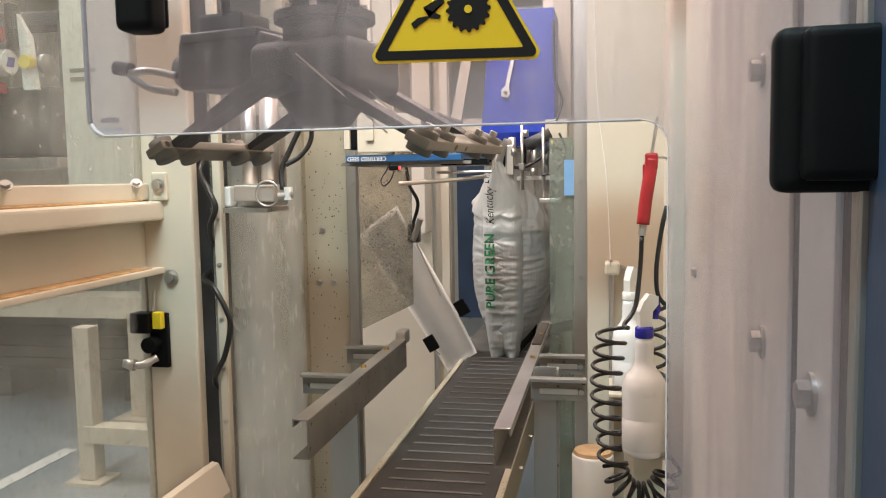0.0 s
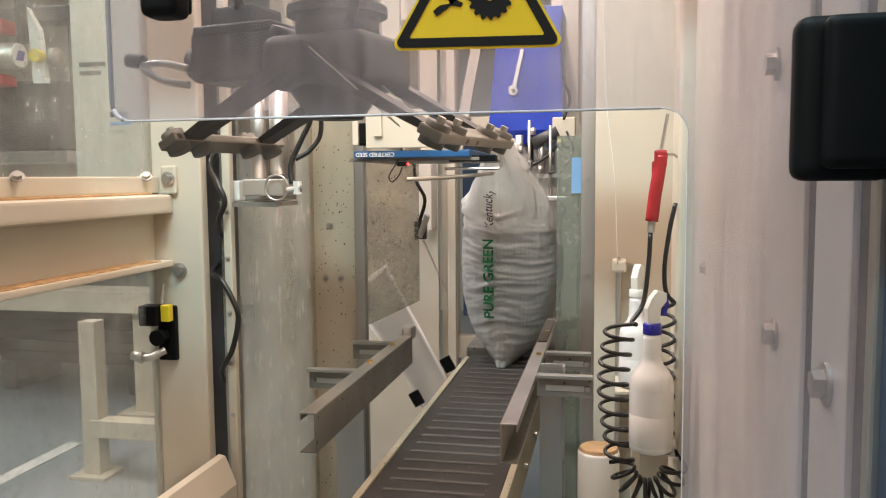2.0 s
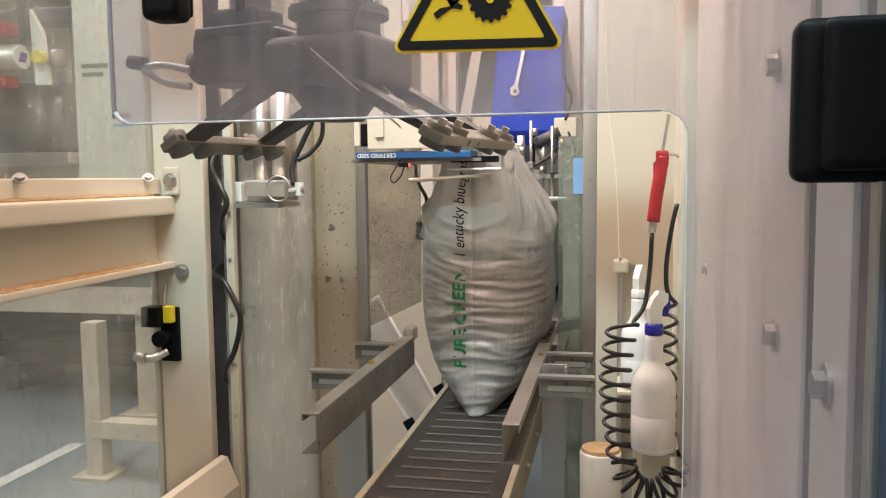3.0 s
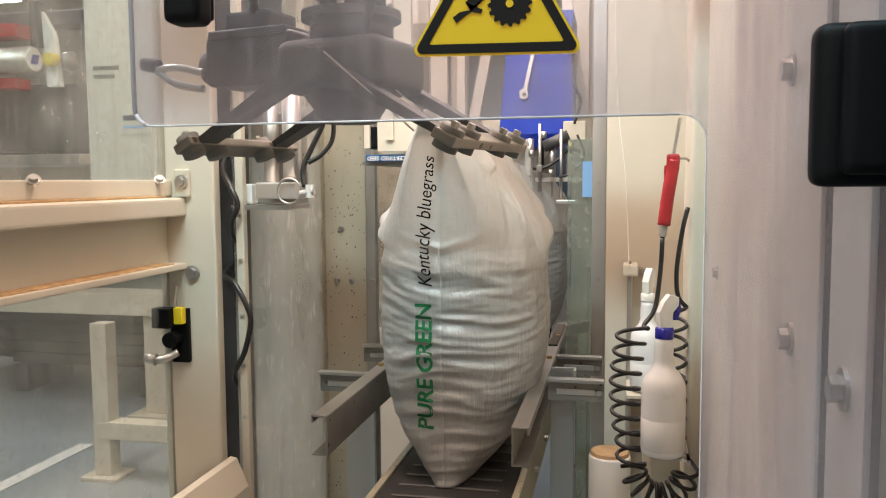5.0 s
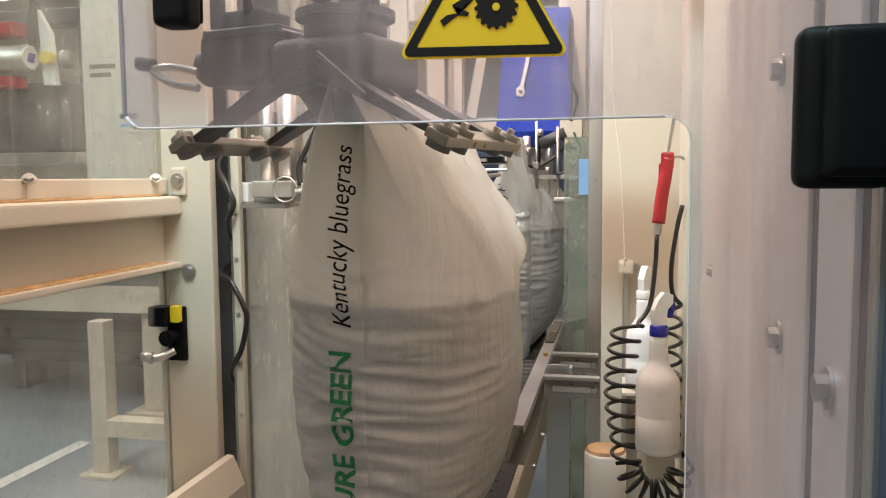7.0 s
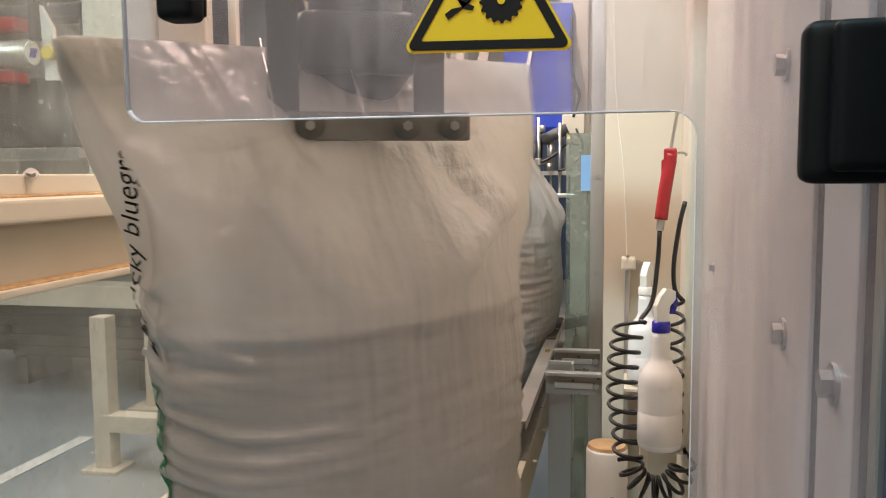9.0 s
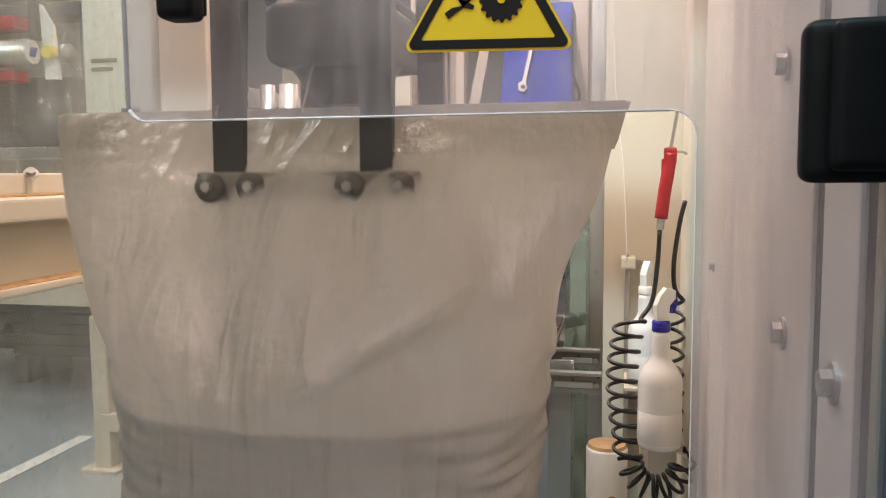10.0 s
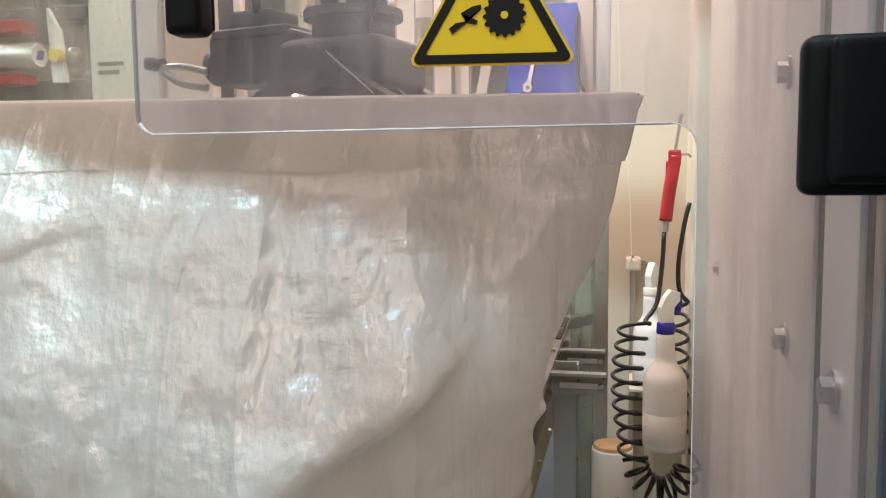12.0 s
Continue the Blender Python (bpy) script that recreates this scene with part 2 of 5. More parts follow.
M = {
    "cream": material("cream_paint", (0.62, 0.565, 0.46), 0.42, vary=0.06, scale=4, bump=0.08),
    "cream_specked": material("specked_cream_paint", (0.42, 0.385, 0.29), 0.5, vary=0.12, scale=5, dirt=(0.03, 0.025, 0.02), amount=0.28, dirt_scale=125, stretch=(1.2, 1.2, 0.9)),
    "steel": material("brushed_steel", (0.52, 0.50, 0.47), 0.38, 0.9, vary=0.2, scale=5, grain=180, stretch=(1, 1, 0.15)),
    "dull_steel": material("dull_steel", (0.30, 0.285, 0.26), 0.5, 0.75, vary=0.25, scale=7, dirt=(0.14, 0.11, 0.08), amount=0.3, dirt_scale=70),
    "aluminium": material("aluminium", (0.62, 0.59, 0.55), 0.42, 0.85, vary=0.1, scale=6, grain=200, stretch=(1, 1, 0.1)),
    "door_alu": material("anodised_door_profile", (0.66, 0.61, 0.56), 0.45, 0.25, vary=0.10, scale=5, grain=150, stretch=(1, 1, 0.15)),
    "scuffed": material("scuffed_plate", (0.70, 0.635, 0.55), 0.45, 0.1, vary=0.22, scale=14, grain=90, dirt=(0.74, 0.69, 0.62), amount=0.05, dirt_scale=70, stretch=(1, 1, 0.25)),
    "specked_clear": clear_sheet("specked_clear_sheet", (0.80, 0.79, 0.75), 0.24, (0.50, 0.47, 0.41), scratch=0.35, scale=6, gloss=0.05, specks=0.30),
    "black": material("black_plastic", (0.004, 0.0045, 0.005), 0.55, vary=0.3, scale=12, bump=0.05, spec=0.13),
    "rubber": material("black_rubber", (0.018, 0.017, 0.016), 0.32, vary=0.3, scale=20),
    "belt": material("belt_rubber", (0.035, 0.033, 0.031), 0.6, vary=0.35, scale=9, bump=0.6, grain=260, dirt=(0.16, 0.14, 0.11), amount=0.15, dirt_scale=150),
    "rib": material("rib_rubber", (0.11, 0.105, 0.10), 0.55, vary=0.25, scale=20),
    "gun_grey": material("grey_casting", (0.085, 0.085, 0.088), 0.5, 0.3, vary=0.25, scale=8, bump=0.03),
    "mid_grey": material("grey_rubber_cup", (0.16, 0.155, 0.14), 0.55, vary=0.2, scale=14),
    "yellow": material("yellow_vinyl", (0.62, 0.43, 0.01), 0.35, vary=0.06, scale=8, bump=0.02),
    "yellow_key": material("yellow_plastic", (0.75, 0.58, 0.02), 0.4, vary=0.05),
    "ink": material("black_print", (0.008, 0.0075, 0.0075), 0.6, vary=0.1, bump=0.02, spec=0.15),
    "green_ink": material("green_print", (0.008, 0.17, 0.055), 0.45, vary=0.2, scale=40, bump=0.05),
    "blue": material("blue_paint", (0.012, 0.045, 0.42), 0.35, vary=0.12, scale=9),
    "blue_label": material("blue_label", (0.02, 0.10, 0.26), 0.4, vary=0.1),
    "sky_label": material("pale_blue_label", (0.24, 0.45, 0.75), 0.4, vary=0.08),
    "cap_blue": material("blue_cap", (0.02, 0.02, 0.32), 0.3, vary=0.1),
    "red": material("red_rubber_grip", (0.38, 0.018, 0.022), 0.45, vary=0.2, scale=30),
    "white": material("white_plastic", (0.78, 0.77, 0.73), 0.35, vary=0.04),
    "milky": material("milky_plastic", (0.83, 0.83, 0.83), 0.3, vary=0.04, bump=0.03),
    "liquid": material("milky_plastic_full", (0.75, 0.745, 0.74), 0.3, vary=0.04, bump=0.03),
    "card": material("cardboard", (0.42, 0.27, 0.14), 0.8, vary=0.2, scale=25),
    "seed": material("grass_seed", (0.06, 0.055, 0.045), 0.9, vary=0.3, scale=200, bump=0.5, grain=400),
    "dust": material("seed_dust", (0.45, 0.29, 0.14), 0.9, vary=0.3, scale=60, bump=0.4, grain=300),
    "concrete": material("sealed_concrete", (0.30, 0.34, 0.36), 0.35, vary=0.15, scale=1.2, bump=0.1),
    "line": material("white_floor_paint", (0.72, 0.72, 0.70), 0.5, vary=0.08),
    "hall_wall": material("hall_wall_paint", (0.66, 0.63, 0.56), 0.7, vary=0.05, scale=0.8),
    "timber": material("grey_timber", (0.11, 0.092, 0.075), 0.8, vary=0.45, scale=12, stretch=(0.2, 1, 1)),
    "brass": material("brass", (0.55, 0.38, 0.14), 0.35, 0.9, vary=0.1),
    "dark_blue": material("dark_blue_panel", (0.03, 0.05, 0.09), 0.4, vary=0.2),
    "sacking": woven_plastic(),
    "panel": clear_sheet("scuffed_clear_sheet", (0.87, 0.86, 0.89), 0.11, (0.82, 0.79, 0.82), scratch=0.04, scale=7.0, gloss=0.04, streak=0.14),
    "glass": clear_sheet("dusty_green_glass", (0.89, 0.89, 0.855), 0.12, (0.62, 0.61, 0.56), scratch=0.22, scale=5.5, gloss=0.05, streak=0.16),
    "film": clear_sheet("dusty_side_sheet", (0.86, 0.86, 0.82), 0.47, (0.76, 0.74, 0.67), scratch=0.3, scale=2.2, gloss=0.05, stretch=(1, 1, 0.5)),
    "far_sheet": clear_sheet("far_clear_sheet", (0.75, 0.85, 0.83), 0.22, (0.62, 0.62, 0.55), scratch=0.25, scale=4, gloss=0.05),
    # Pale and grey copies of one sheet edge, for its lit and dim stretches.
    "edge": material("lit_sheet_edge", (0.85, 0.85, 0.84), 0.15, vary=0.03, bump=0.02),
    "dim_edge": material("dim_sheet_edge", (0.30, 0.30, 0.31), 0.3, vary=0.05, bump=0.02),
    "flap": material("white_flap", (0.74, 0.73, 0.70), 0.45, vary=0.06, scale=6),
    "tube": glow("lit_tube", (1.0, 0.97, 0.92), 6.0),
    "red_light": glow("red_light", (1.0, 0.03, 0.03), 4.0),
}


# ---- mesh helpers ----
def mesh_of(bm, mat, smooth=False):
    me = bpy.data.meshes.new("mesh")
    bmesh.ops.recalc_face_normals(bm, faces=bm.faces)
    bm.to_mesh(me)
    bm.free()
    me.materials.append(mat)
    if smooth:
        for p in me.polygons:
            p.use_smooth = True
    return me


def part(name, bm, mat, parent=None, label="", smooth=False):
    """Links a bmesh as one mesh object under a thing or a part."""
    ob = new(name, mesh_of(bm, M[mat], smooth))
    if parent is not None:
        ob.parent = parent
    if label:
        ob["label"] = label
    return ob


def thing(name, place, label, category, group="", kind=""):
    ob = new(name)
    ob.empty_display_size = 0.05
    ob.matrix_world = place if isinstance(place, Matrix) else Matrix.Translation(place)
    return tagged(ob, label, category, group, kind)


def structure(name, bm, mat, label, category, smooth=False):
    return tagged(part(name, bm, mat, None, "", smooth), label, category, "", "structure")


def block(x0, x1, y0, y1, z0, z1, bevel=0.0, bm=None, seg=2):
    """A box, its edges rounded."""
    out = bm or bmesh.new()
    b = bmesh.new()
    bmesh.ops.create_cube(b, size=1)
    for v in b.verts:
        v.co = Vector(((x0 + x1) / 2 + v.co.x * (x1 - x0), (y0 + y1) / 2 + v.co.y * (y1 - y0), (z0 + z1) / 2 + v.co.z * (z1 - z0)))
    if bevel:
        bmesh.ops.bevel(b, geom=b.edges[:], offset=bevel, segments=seg, affect="EDGES", profile=0.6)
    if bm is None:
        out.free()
        return b
    merge(out, b)
    return out


def merge(a, b):
    me = bpy.data.meshes.new("tmp")
    b.to_mesh(me)
    b.free()
    a.from_mesh(me)
    bpy.data.meshes.remove(me)
    return a


def rod(p, q, r, n=16, r2=None, bm=None):
    """A round bar or cone from p to q."""
    p, q = Vector(p), Vector(q)
    b = bmesh.new()
    bmesh.ops.create_cone(b, cap_ends=True, segments=n, radius1=r, radius2=r if r2 is None else r2, depth=(q - p).length)
    m = Matrix.Translation((p + q) / 2) @ (q - p).to_track_quat("Z", "Y").to_matrix().to_4x4()
    bmesh.ops.transform(b, matrix=m, verts=b.verts)
    return merge(bm, b) if bm else b


def smooth_line(points, steps=8):
    """A soft curve through the points."""
    ps = [Vector(p) for p in points]
    ps = [2 * ps[0] - ps[1], *ps, 2 * ps[-1] - ps[-2]]
    out = []
    for i in range(1, len(ps) - 2):
        a, b, c, d = ps[i - 1:i + 3]
        for k in range(steps):
            t = k / steps
            out.append(0.5 * (2 * b + (c - a) * t + (2 * a - 5 * b + 4 * c - d) * t * t + (3 * b - a - 3 * c + d) * t ** 3))
    out.append(ps[-2])
    return out


def hose(points, r, n=8, bm=None):
    """A round cable along points."""
    b = bm or bmesh.new()
    rings, side = [], None
    for i, p in enumerate(points):
        d = (Vector(points[min(i + 1, len(points) - 1)]) - Vector(points[max(i - 1, 0)])).normalized()
        if side is None:
            side = d.orthogonal().normalized()
        side = (side - d * side.dot(d)).normalized()
        up = d.cross(side)
        rings.append([b.verts.new(Vector(p) + r * (math.cos(a) * side + math.sin(a) * up)) for a in (2 * math.pi * k / n for k in range(n))])
    for s, t in zip(rings, rings[1:]):
        for k in range(n):
            b.faces.new((s[k], s[(k + 1) % n], t[(k + 1) % n], t[k]))
    b.faces.new(rings[0][::-1])
    b.faces.new(rings[-1])
    return b


def lathe(profile, n=28):
    """A turned body about z: profile of (radius, height)."""
    b = bmesh.new()
    rings = [[b.verts.new((r * math.cos(2 * math.pi * k / n), r * math.sin(2 * math.pi * k / n), z)) for k in range(n)] for r, z in profile]
    for s, t in zip(rings, rings[1:]):
        for k in range(n):
            b.faces.new((s[k], s[(k + 1) % n], t[(k + 1) % n], t[k]))
    b.faces.new(rings[0][::-1])
    b.faces.new(rings[-1])
    return b


def slab(outline, y0, y1, axis="y"):
    """A flat plate with the outline (x, z), from y0 to y1; axis x: the outline is (y, z); axis z: (x, y)."""
    b = bmesh.new()
    put = {"y": lambda u, v, w: (u, w, v), "x": lambda u, v, w: (w, u, v), "z": lambda u, v, w: (u, v, w)}[axis]
    a = [b.verts.new(put(u, v, y0)) for u, v in outline]
    c = [b.verts.new(put(u, v, y1)) for u, v in outline]
    b.faces.new(a)
    b.faces.new(c[::-1])
    for i in range(len(a)):
        j = (i + 1) % len(a)
        b.faces.new((a[i], a[j], c[j], c[i]))
    return b


def arc(cx, cz, r, a0, a1, n=8):
    return [(cx + r * math.cos(radians(a0 + (a1 - a0) * k / n)), cz + r * math.sin(radians(a0 + (a1 - a0) * k / n))) for k in range(n + 1)]


def bolt(place, way, r=0.008, label="zinc hex bolt on painted steel", name="hex_bolt"):
    """A washer and a hexagon head, pointing along way."""
    m = Matrix.Translation(place) @ Vector(way).to_track_quat("Z", "Y").to_matrix().to_4x4()
    t = thing(name, m, label, "bolt", "bolts")
    part("washer", rod((0, 0, 0), (0, 0, r * 0.3), r * 1.5, 20), "steel", t)
    b = rod((0, 0, r * 0.3), (0, 0, r * 1.1), r, 6)
    part("head", b, "steel", t)
    return t


def letters(text, size, bold=0.0, shear=0.0):
    """Flat letters as a list of vertices and faces, in the built-in font."""
    cu = bpy.data.curves.new("letters", "FONT")
    cu.body, cu.size, cu.offset, cu.shear = text, size, bold, shear
    cu.resolution_u = 4
    ob = bpy.data.objects.new("letters", cu)
    scene.collection.objects.link(ob)
    me = ob.to_mesh()
    vs = [v.co.copy() for v in me.vertices]
    fs = [tuple(p.vertices) for p in me.polygons]
    ob.to_mesh_clear()
    bpy.data.objects.remove(ob)
    bpy.data.curves.remove(cu)
    return vs, fs


def letter_mesh(vs, fs, put):
    b = bmesh.new()
    made = [b.verts.new(put(v)) for v in vs]
    for f in fs:
        try:
            b.faces.new([made[i] for i in f])
        except ValueError:
            pass
    return b


# ---- the hall ----
structure("floor", block(-8, 6, -6, 9, -0.1, 0), "concrete", "sealed blue-grey concrete hall floor", "floor")
structure("ceiling", block(-8, 6, -6, 9, 4.6, 4.7), "hall_wall", "pale hall ceiling", "ceiling")
structure("wall_north", block(-8, 6, 9, 9.1, 0, 4.6), "hall_wall", "pale painted hall wall", "wall")
structure("wall_south", block(-8, 6, -6.1, -6, 0, 4.6), "hall_wall", "pale painted hall wall", "wall")
structure("wall_west", block(-8.1, -8, -6, 9, 0, 4.6), "hall_wall", "pale painted hall wall", "wall")
structure("wall_east", block(6, 6.1, -6, 9, 0, 4.6), "hall_wall", "pale painted hall wall", "wall")
structure("floor_marking", block(-3.05, -2.96, 2.2, 4.05, 0.002, 0.006), "line", "worn white line painted on the floor", "floor marking")


def ceiling_light(m, label):
    t = thing("ceiling_light", m, label, "lamp", "hall lights")
    part("housing", block(-0.6, 0.6, -0.08, 0.08, 0.02, 0.08, 0.01), "white", t)
    for y in (-0.04, 0.04):
        part("tube", rod((-0.58, y, 0), (0.58, y, 0), 0.018, 12), "tube", t, smooth=True)
    for s in (-0.5, 0.5):
        part("hanger", rod((s, 0, 0.08), (s, 0, 4.6 - m.translation.z), 0.004, 6), "steel", t)
    return t


# The last five are added out of view, above the unseen hall lamps.
for x, y, z, a in ((-0.32, 5.6, 2.55, 0), (-4.6, 4.9, 2.75, 0), (-2.6, 2.2, 3.7, 90), (-0.5, -0.08, 3.52, 0), (-2.0, -2.4, 3.3, 90), (-0.7, -2.4, 3.3, 90), (0.6, -2.4, 3.3, 90)):
    ceiling_light(pose(x, y, z, 0, 0, a), "lit twin-tube fluorescent light hung from the ceiling")

# ---- right side of the cell ----
structure("wall_1", block(0.132, 0.19, 1.097, 1.52, 0, 2.6), "cream", "cream painted side wall of the packing cell", "wall")
structure("door_plate_1", block(0.120, 0.18, 0.731, 1.097, 0, 2.6, 0.003), "scuffed", "scuffed pale door plate with smeared dust", "door frame")
structure("door_plate_2", block(0.119, 0.18, 0.599, 0.731, 0, 2.6, 0.002), "door_alu", "dull aluminium door plate", "door frame")
# Out of view; added so its lower edge shades the bag's upper part.
structure("unseen_hood", block(-1.0, 0.2, 0.50, 0.53, 1.71, 2.6, 0.004), "cream", "unseen cream hood added above the opening to shade the bag", "hood")
structure("overhead_beam", block(-1.1, 0.25, 1.03, 1.09, 2.28, 2.36, 0.004), "cream", "cream overhead beam that carries the gripper", "beam")
structure("rear_table", block(-0.56, -0.19, 3.09, 5.1, 0.80, 0.84, 0.003), "dull_steel", "steel feed table behind the conveyor", "table")
post = bmesh.new()
block(0.104, 0.20, 1.52, 1.66, 0, 2.6, 0.014, post, 4)
structure("corner_post", post, "cream", "cream steel corner post with rounded edges", "post", True)
structure("door_strip_1", block(0.118, 0.18, 0.478, 0.564, 0, 2.6, 0.003), "door_alu", "aluminium door profile", "door frame")
structure("door_strip_2", block(0.116, 0.18, 0.428, 0.441, 0, 2.6, 0.002), "steel", "bright narrow edge of the door profile", "door frame")
structure("door_strip_3", block(0.120, 0.18, 0.25, 0.428, 0, 2.6, 0.003), "dark_blue", "dark door profile", "door frame")
# Dark grey strips, nearly flush, fill the gaps between the profiles.
for y0, y1 in ((0.564, 0.599), (0.441, 0.478)):
    structure("dark_door_strip", block(0.1225, 0.18, y0, y1, 0, 2.6), "gun_grey", "dark grey strip between the door profiles", "gasket")
structure("wall_2", block(-0.052, 0.30, 2.05, 2.09, 0, 2.6), "cream", "cream steel panel at the end of the bay", "wall")
structure("bay_side", block(0.20, 0.24, 1.66, 2.05, 0, 2.6), "cream", "cream steel side of the bay", "wall")
strip = block(-0.1, -0.058, 2.44, 2.47, 0, 2.6, 0.003)
structure("frame_strip", strip, "steel", "drilled steel frame strip", "post")
structure("clear_screen_1", block(-0.172, -0.1, 2.452, 2.458, 0.2, 1.62), "far_sheet", "scuffed clear screen beside the filling spout", "screen")
structure("wall_3", block(-0.06, 0.3, 2.47, 2.5, 0, 2.6), "cream", "cream steel panel behind the frame strip", "wall")
for z in (0.62, 0.905, 1.205, 1.49, 1.8):
    bolt((-0.079, 2.44, z), (0, -1, 0), 0.005)
bolt((0.132, 1.322, 1.354), (-1, 0, 0), 0.007, "painted-over screw head in the cream wall", "screw")
bolt((0.119, 0.687, 1.370), (-1, 0, 0), 0.009)
bolt((0.118, 0.518, 1.371), (-1, 0, 0), 0.009)
bolt((0.119, 0.706, 1.590), (-1, 0, 0), 0.009)

bolt((0.031, 2.05, 1.275), (0, -1, 0), 0.008)


# ---- clear guard in front ----
def guard():
    t = thing("guard_panel", (0, 0.45, 0), "scuffed clear plastic guard sheet with rounded corners", "guard")
    lower, left, leg, top = 1.5365, -0.319, 0.0265, 2.2
    line = [(left, top), (left, lower + 0.014)] + arc(left + 0.012, lower + 0.012, 0.012, 180, 270, 8)
    line += arc(leg - 0.014, lower - 0.014, 0.014, 90, 0, 8) + [(leg, 0.3), (0.30, 0.3), (0.30, top)]
    part("clear_sheet", slab(line, -0.003, 0.003), "panel", t)
    edge = [(x, 0.0, z) for x, z in line[:-2]]
    # The corner's highlight is put in as a thick pale edge, the left stretch grey.
    for p, q, r, mat in ((0, 5, 0.0015, "dim_edge"), (4, 9, 0.0015, "edge"), (8, 12, 0.0007, "edge"), (11, len(edge), 0.0004, "edge")):
        part("polished_edge", hose(edge[p:q], r, 6), mat, t, smooth=True)
    return t


guard()


def triangle(cx, cz, half, round_r):
    pts = []
    for a in (90, 210, 330):
        px, pz = cx + (half / 0.866 - 2 * round_r) * math.cos(radians(a)), cz + (half / 0.866 - 2 * round_r) * math.sin(radians(a))
        pts += arc(px, pz, round_r, a - 60, a + 60, 6)
    return pts


def warning_sign():
    t = thing("warning_sign", pose(-0.0882, 0.446, 1.6003, 0, 0.9, 0), "yellow triangular warning sticker with a black border and gear symbol", "sign")
    part("backing", slab(triangle(0, 0, 0.050, 0.004), -0.0006, 0), "yellow", t, "yellow vinyl")
    outer, inner = triangle(0, 0, 0.0475, 0.003), triangle(0, 0, 0.0385, 0.0008)
    b = bmesh.new()
    o = [b.verts.new((x, -0.001, z)) for x, z in outer]
    i = [b.verts.new((x, -0.001, z)) for x, z in inner]
    for k in range(len(o)):
        j = (k + 1) % len(o)
        b.faces.new((o[k], o[j], i[j], i[k]))
    part("border", b, "ink", t, "black border")
    teeth, gx, gz = [], 0.0078, -0.0008
    for k in range(64):
        a = 360 * k / 64
        r = 0.0108 if (k // 2) % 2 else 0.0125
        teeth.append((gx + r * math.cos(radians(a)), gz + r * math.sin(radians(a))))
    b = slab(teeth, -0.0012, -0.0008)
    part("gear_symbol", b, "ink", t)
    part("gear_hub", slab(arc(gx, gz, 0.0022, 0, 350, 14), -0.0016, -0.0012), "yellow", t)
    line = [(-0.0245, -0.0075), (-0.0205, -0.0045), (-0.014, -0.0035), (-0.010, 0.0005), (-0.0055, 0.0035), (-0.006, 0.0055), (-0.011, 0.0045),
            (-0.015, 0.0015), (-0.0175, 0.001), (-0.013, -0.001), (-0.0075, -0.0035), (-0.0085, -0.0055), (-0.014, -0.0045), (-0.0185, -0.0075), (-0.0225, -0.0105)]
    part("pointing_symbol", slab(line, -0.0012, -0.0008), "ink", t)


warning_sign()


def latch_box():
    t = thing("door_latch", (0.116, 0.43, 1.538), "black plastic door latch housing on a dark bar", "latch")
    part("base", block(-0.040, 0.06, -0.006, 0.014, -0.0415, 0.0405, 0.008, seg=4), "black", t, smooth=True)
    part("cover", block(-0.029, 0.06, -0.018, -0.004, -0.0355, 0.0385, 0.006, seg=4), "black", t, smooth=True)
    part("bar", block(0.010, 0.05, 0.0, 0.018, -0.9, 0.5, 0.003), "dark_blue", t, "dark blue-black bar")


latch_box()


def pull_handle():
    t = thing("pull_handle", (-0.281, 0.44, 1.594), "black plastic pull handle on the clear guard", "handle")
    part("grip", block(-0.001, 0.0215, -0.018, 0.004, 0, 0.13, 0.006, seg=4), "black", t, smooth=True)
    part("plate", block(0.004, 0.0205, 0.002, 0.008, 0.004, 0.13, 0.003), "black", t)


pull_handle()

# ---- left side of the cell ----
post = block(-1.005, -0.872, 1.60, 1.632, 0, 2.6, 0.007, seg=3)
structure("post_1", post, "cream", "cream steel post beside the side window", "post")
structure("post_recess", block(-0.96, -0.846, 1.70, 1.72, 0, 2.6), "gun_grey", "dark cable channel beside the post", "post")
structure("post_2", block(-0.831, -0.812, 1.615, 1.635, 0, 2.6, 0.004), "cream", "narrow cream steel post with screws", "post")
for z in (0.62, 0.82, 0.985, 1.1, 1.21, 1.33, 1.43):
    bolt((-0.8215, 1.615, z), (0, -1, 0), 0.0035, "small screw in cream steel", "screw")


def side_beam():
    t = thing("side_beam", (-0.95, 0, 0), "cream painted steel beam with seed dust on its ledges", "beam")
    part("upper_rail", block(-0.045, -0.02, -0.6, 1.60, 1.472, 1.507, 0.003), "cream", t)
    part("top_flange", block(-0.05, 0.012, -0.6, 1.64, 1.428, 1.469, 0.008, seg=3), "cream", t)
    part("web", block(-0.05, -0.035, -0.6, 1.60, 1.325, 1.43), "cream", t)
    part("bottom_flange", block(-0.05, 0.008, -0.6, 1.60, 1.313, 1.327, 0.003), "cream", t)
    part("dust_ridge", block(-0.032, -0.012, -0.6, 1.56, 1.4685, 1.4735, 0.002), "dust", t, "line of brown seed dust")
    part("dust_layer", block(-0.034, 0.003, -0.6, 1.56, 1.3265, 1.3295, 0.001), "dust", t, "thin layer of brown seed dust")
    part("end_plate", block(-0.008, 0.026, 1.588, 1.60, 1.470, 1.530, 0.004), "cream", t)


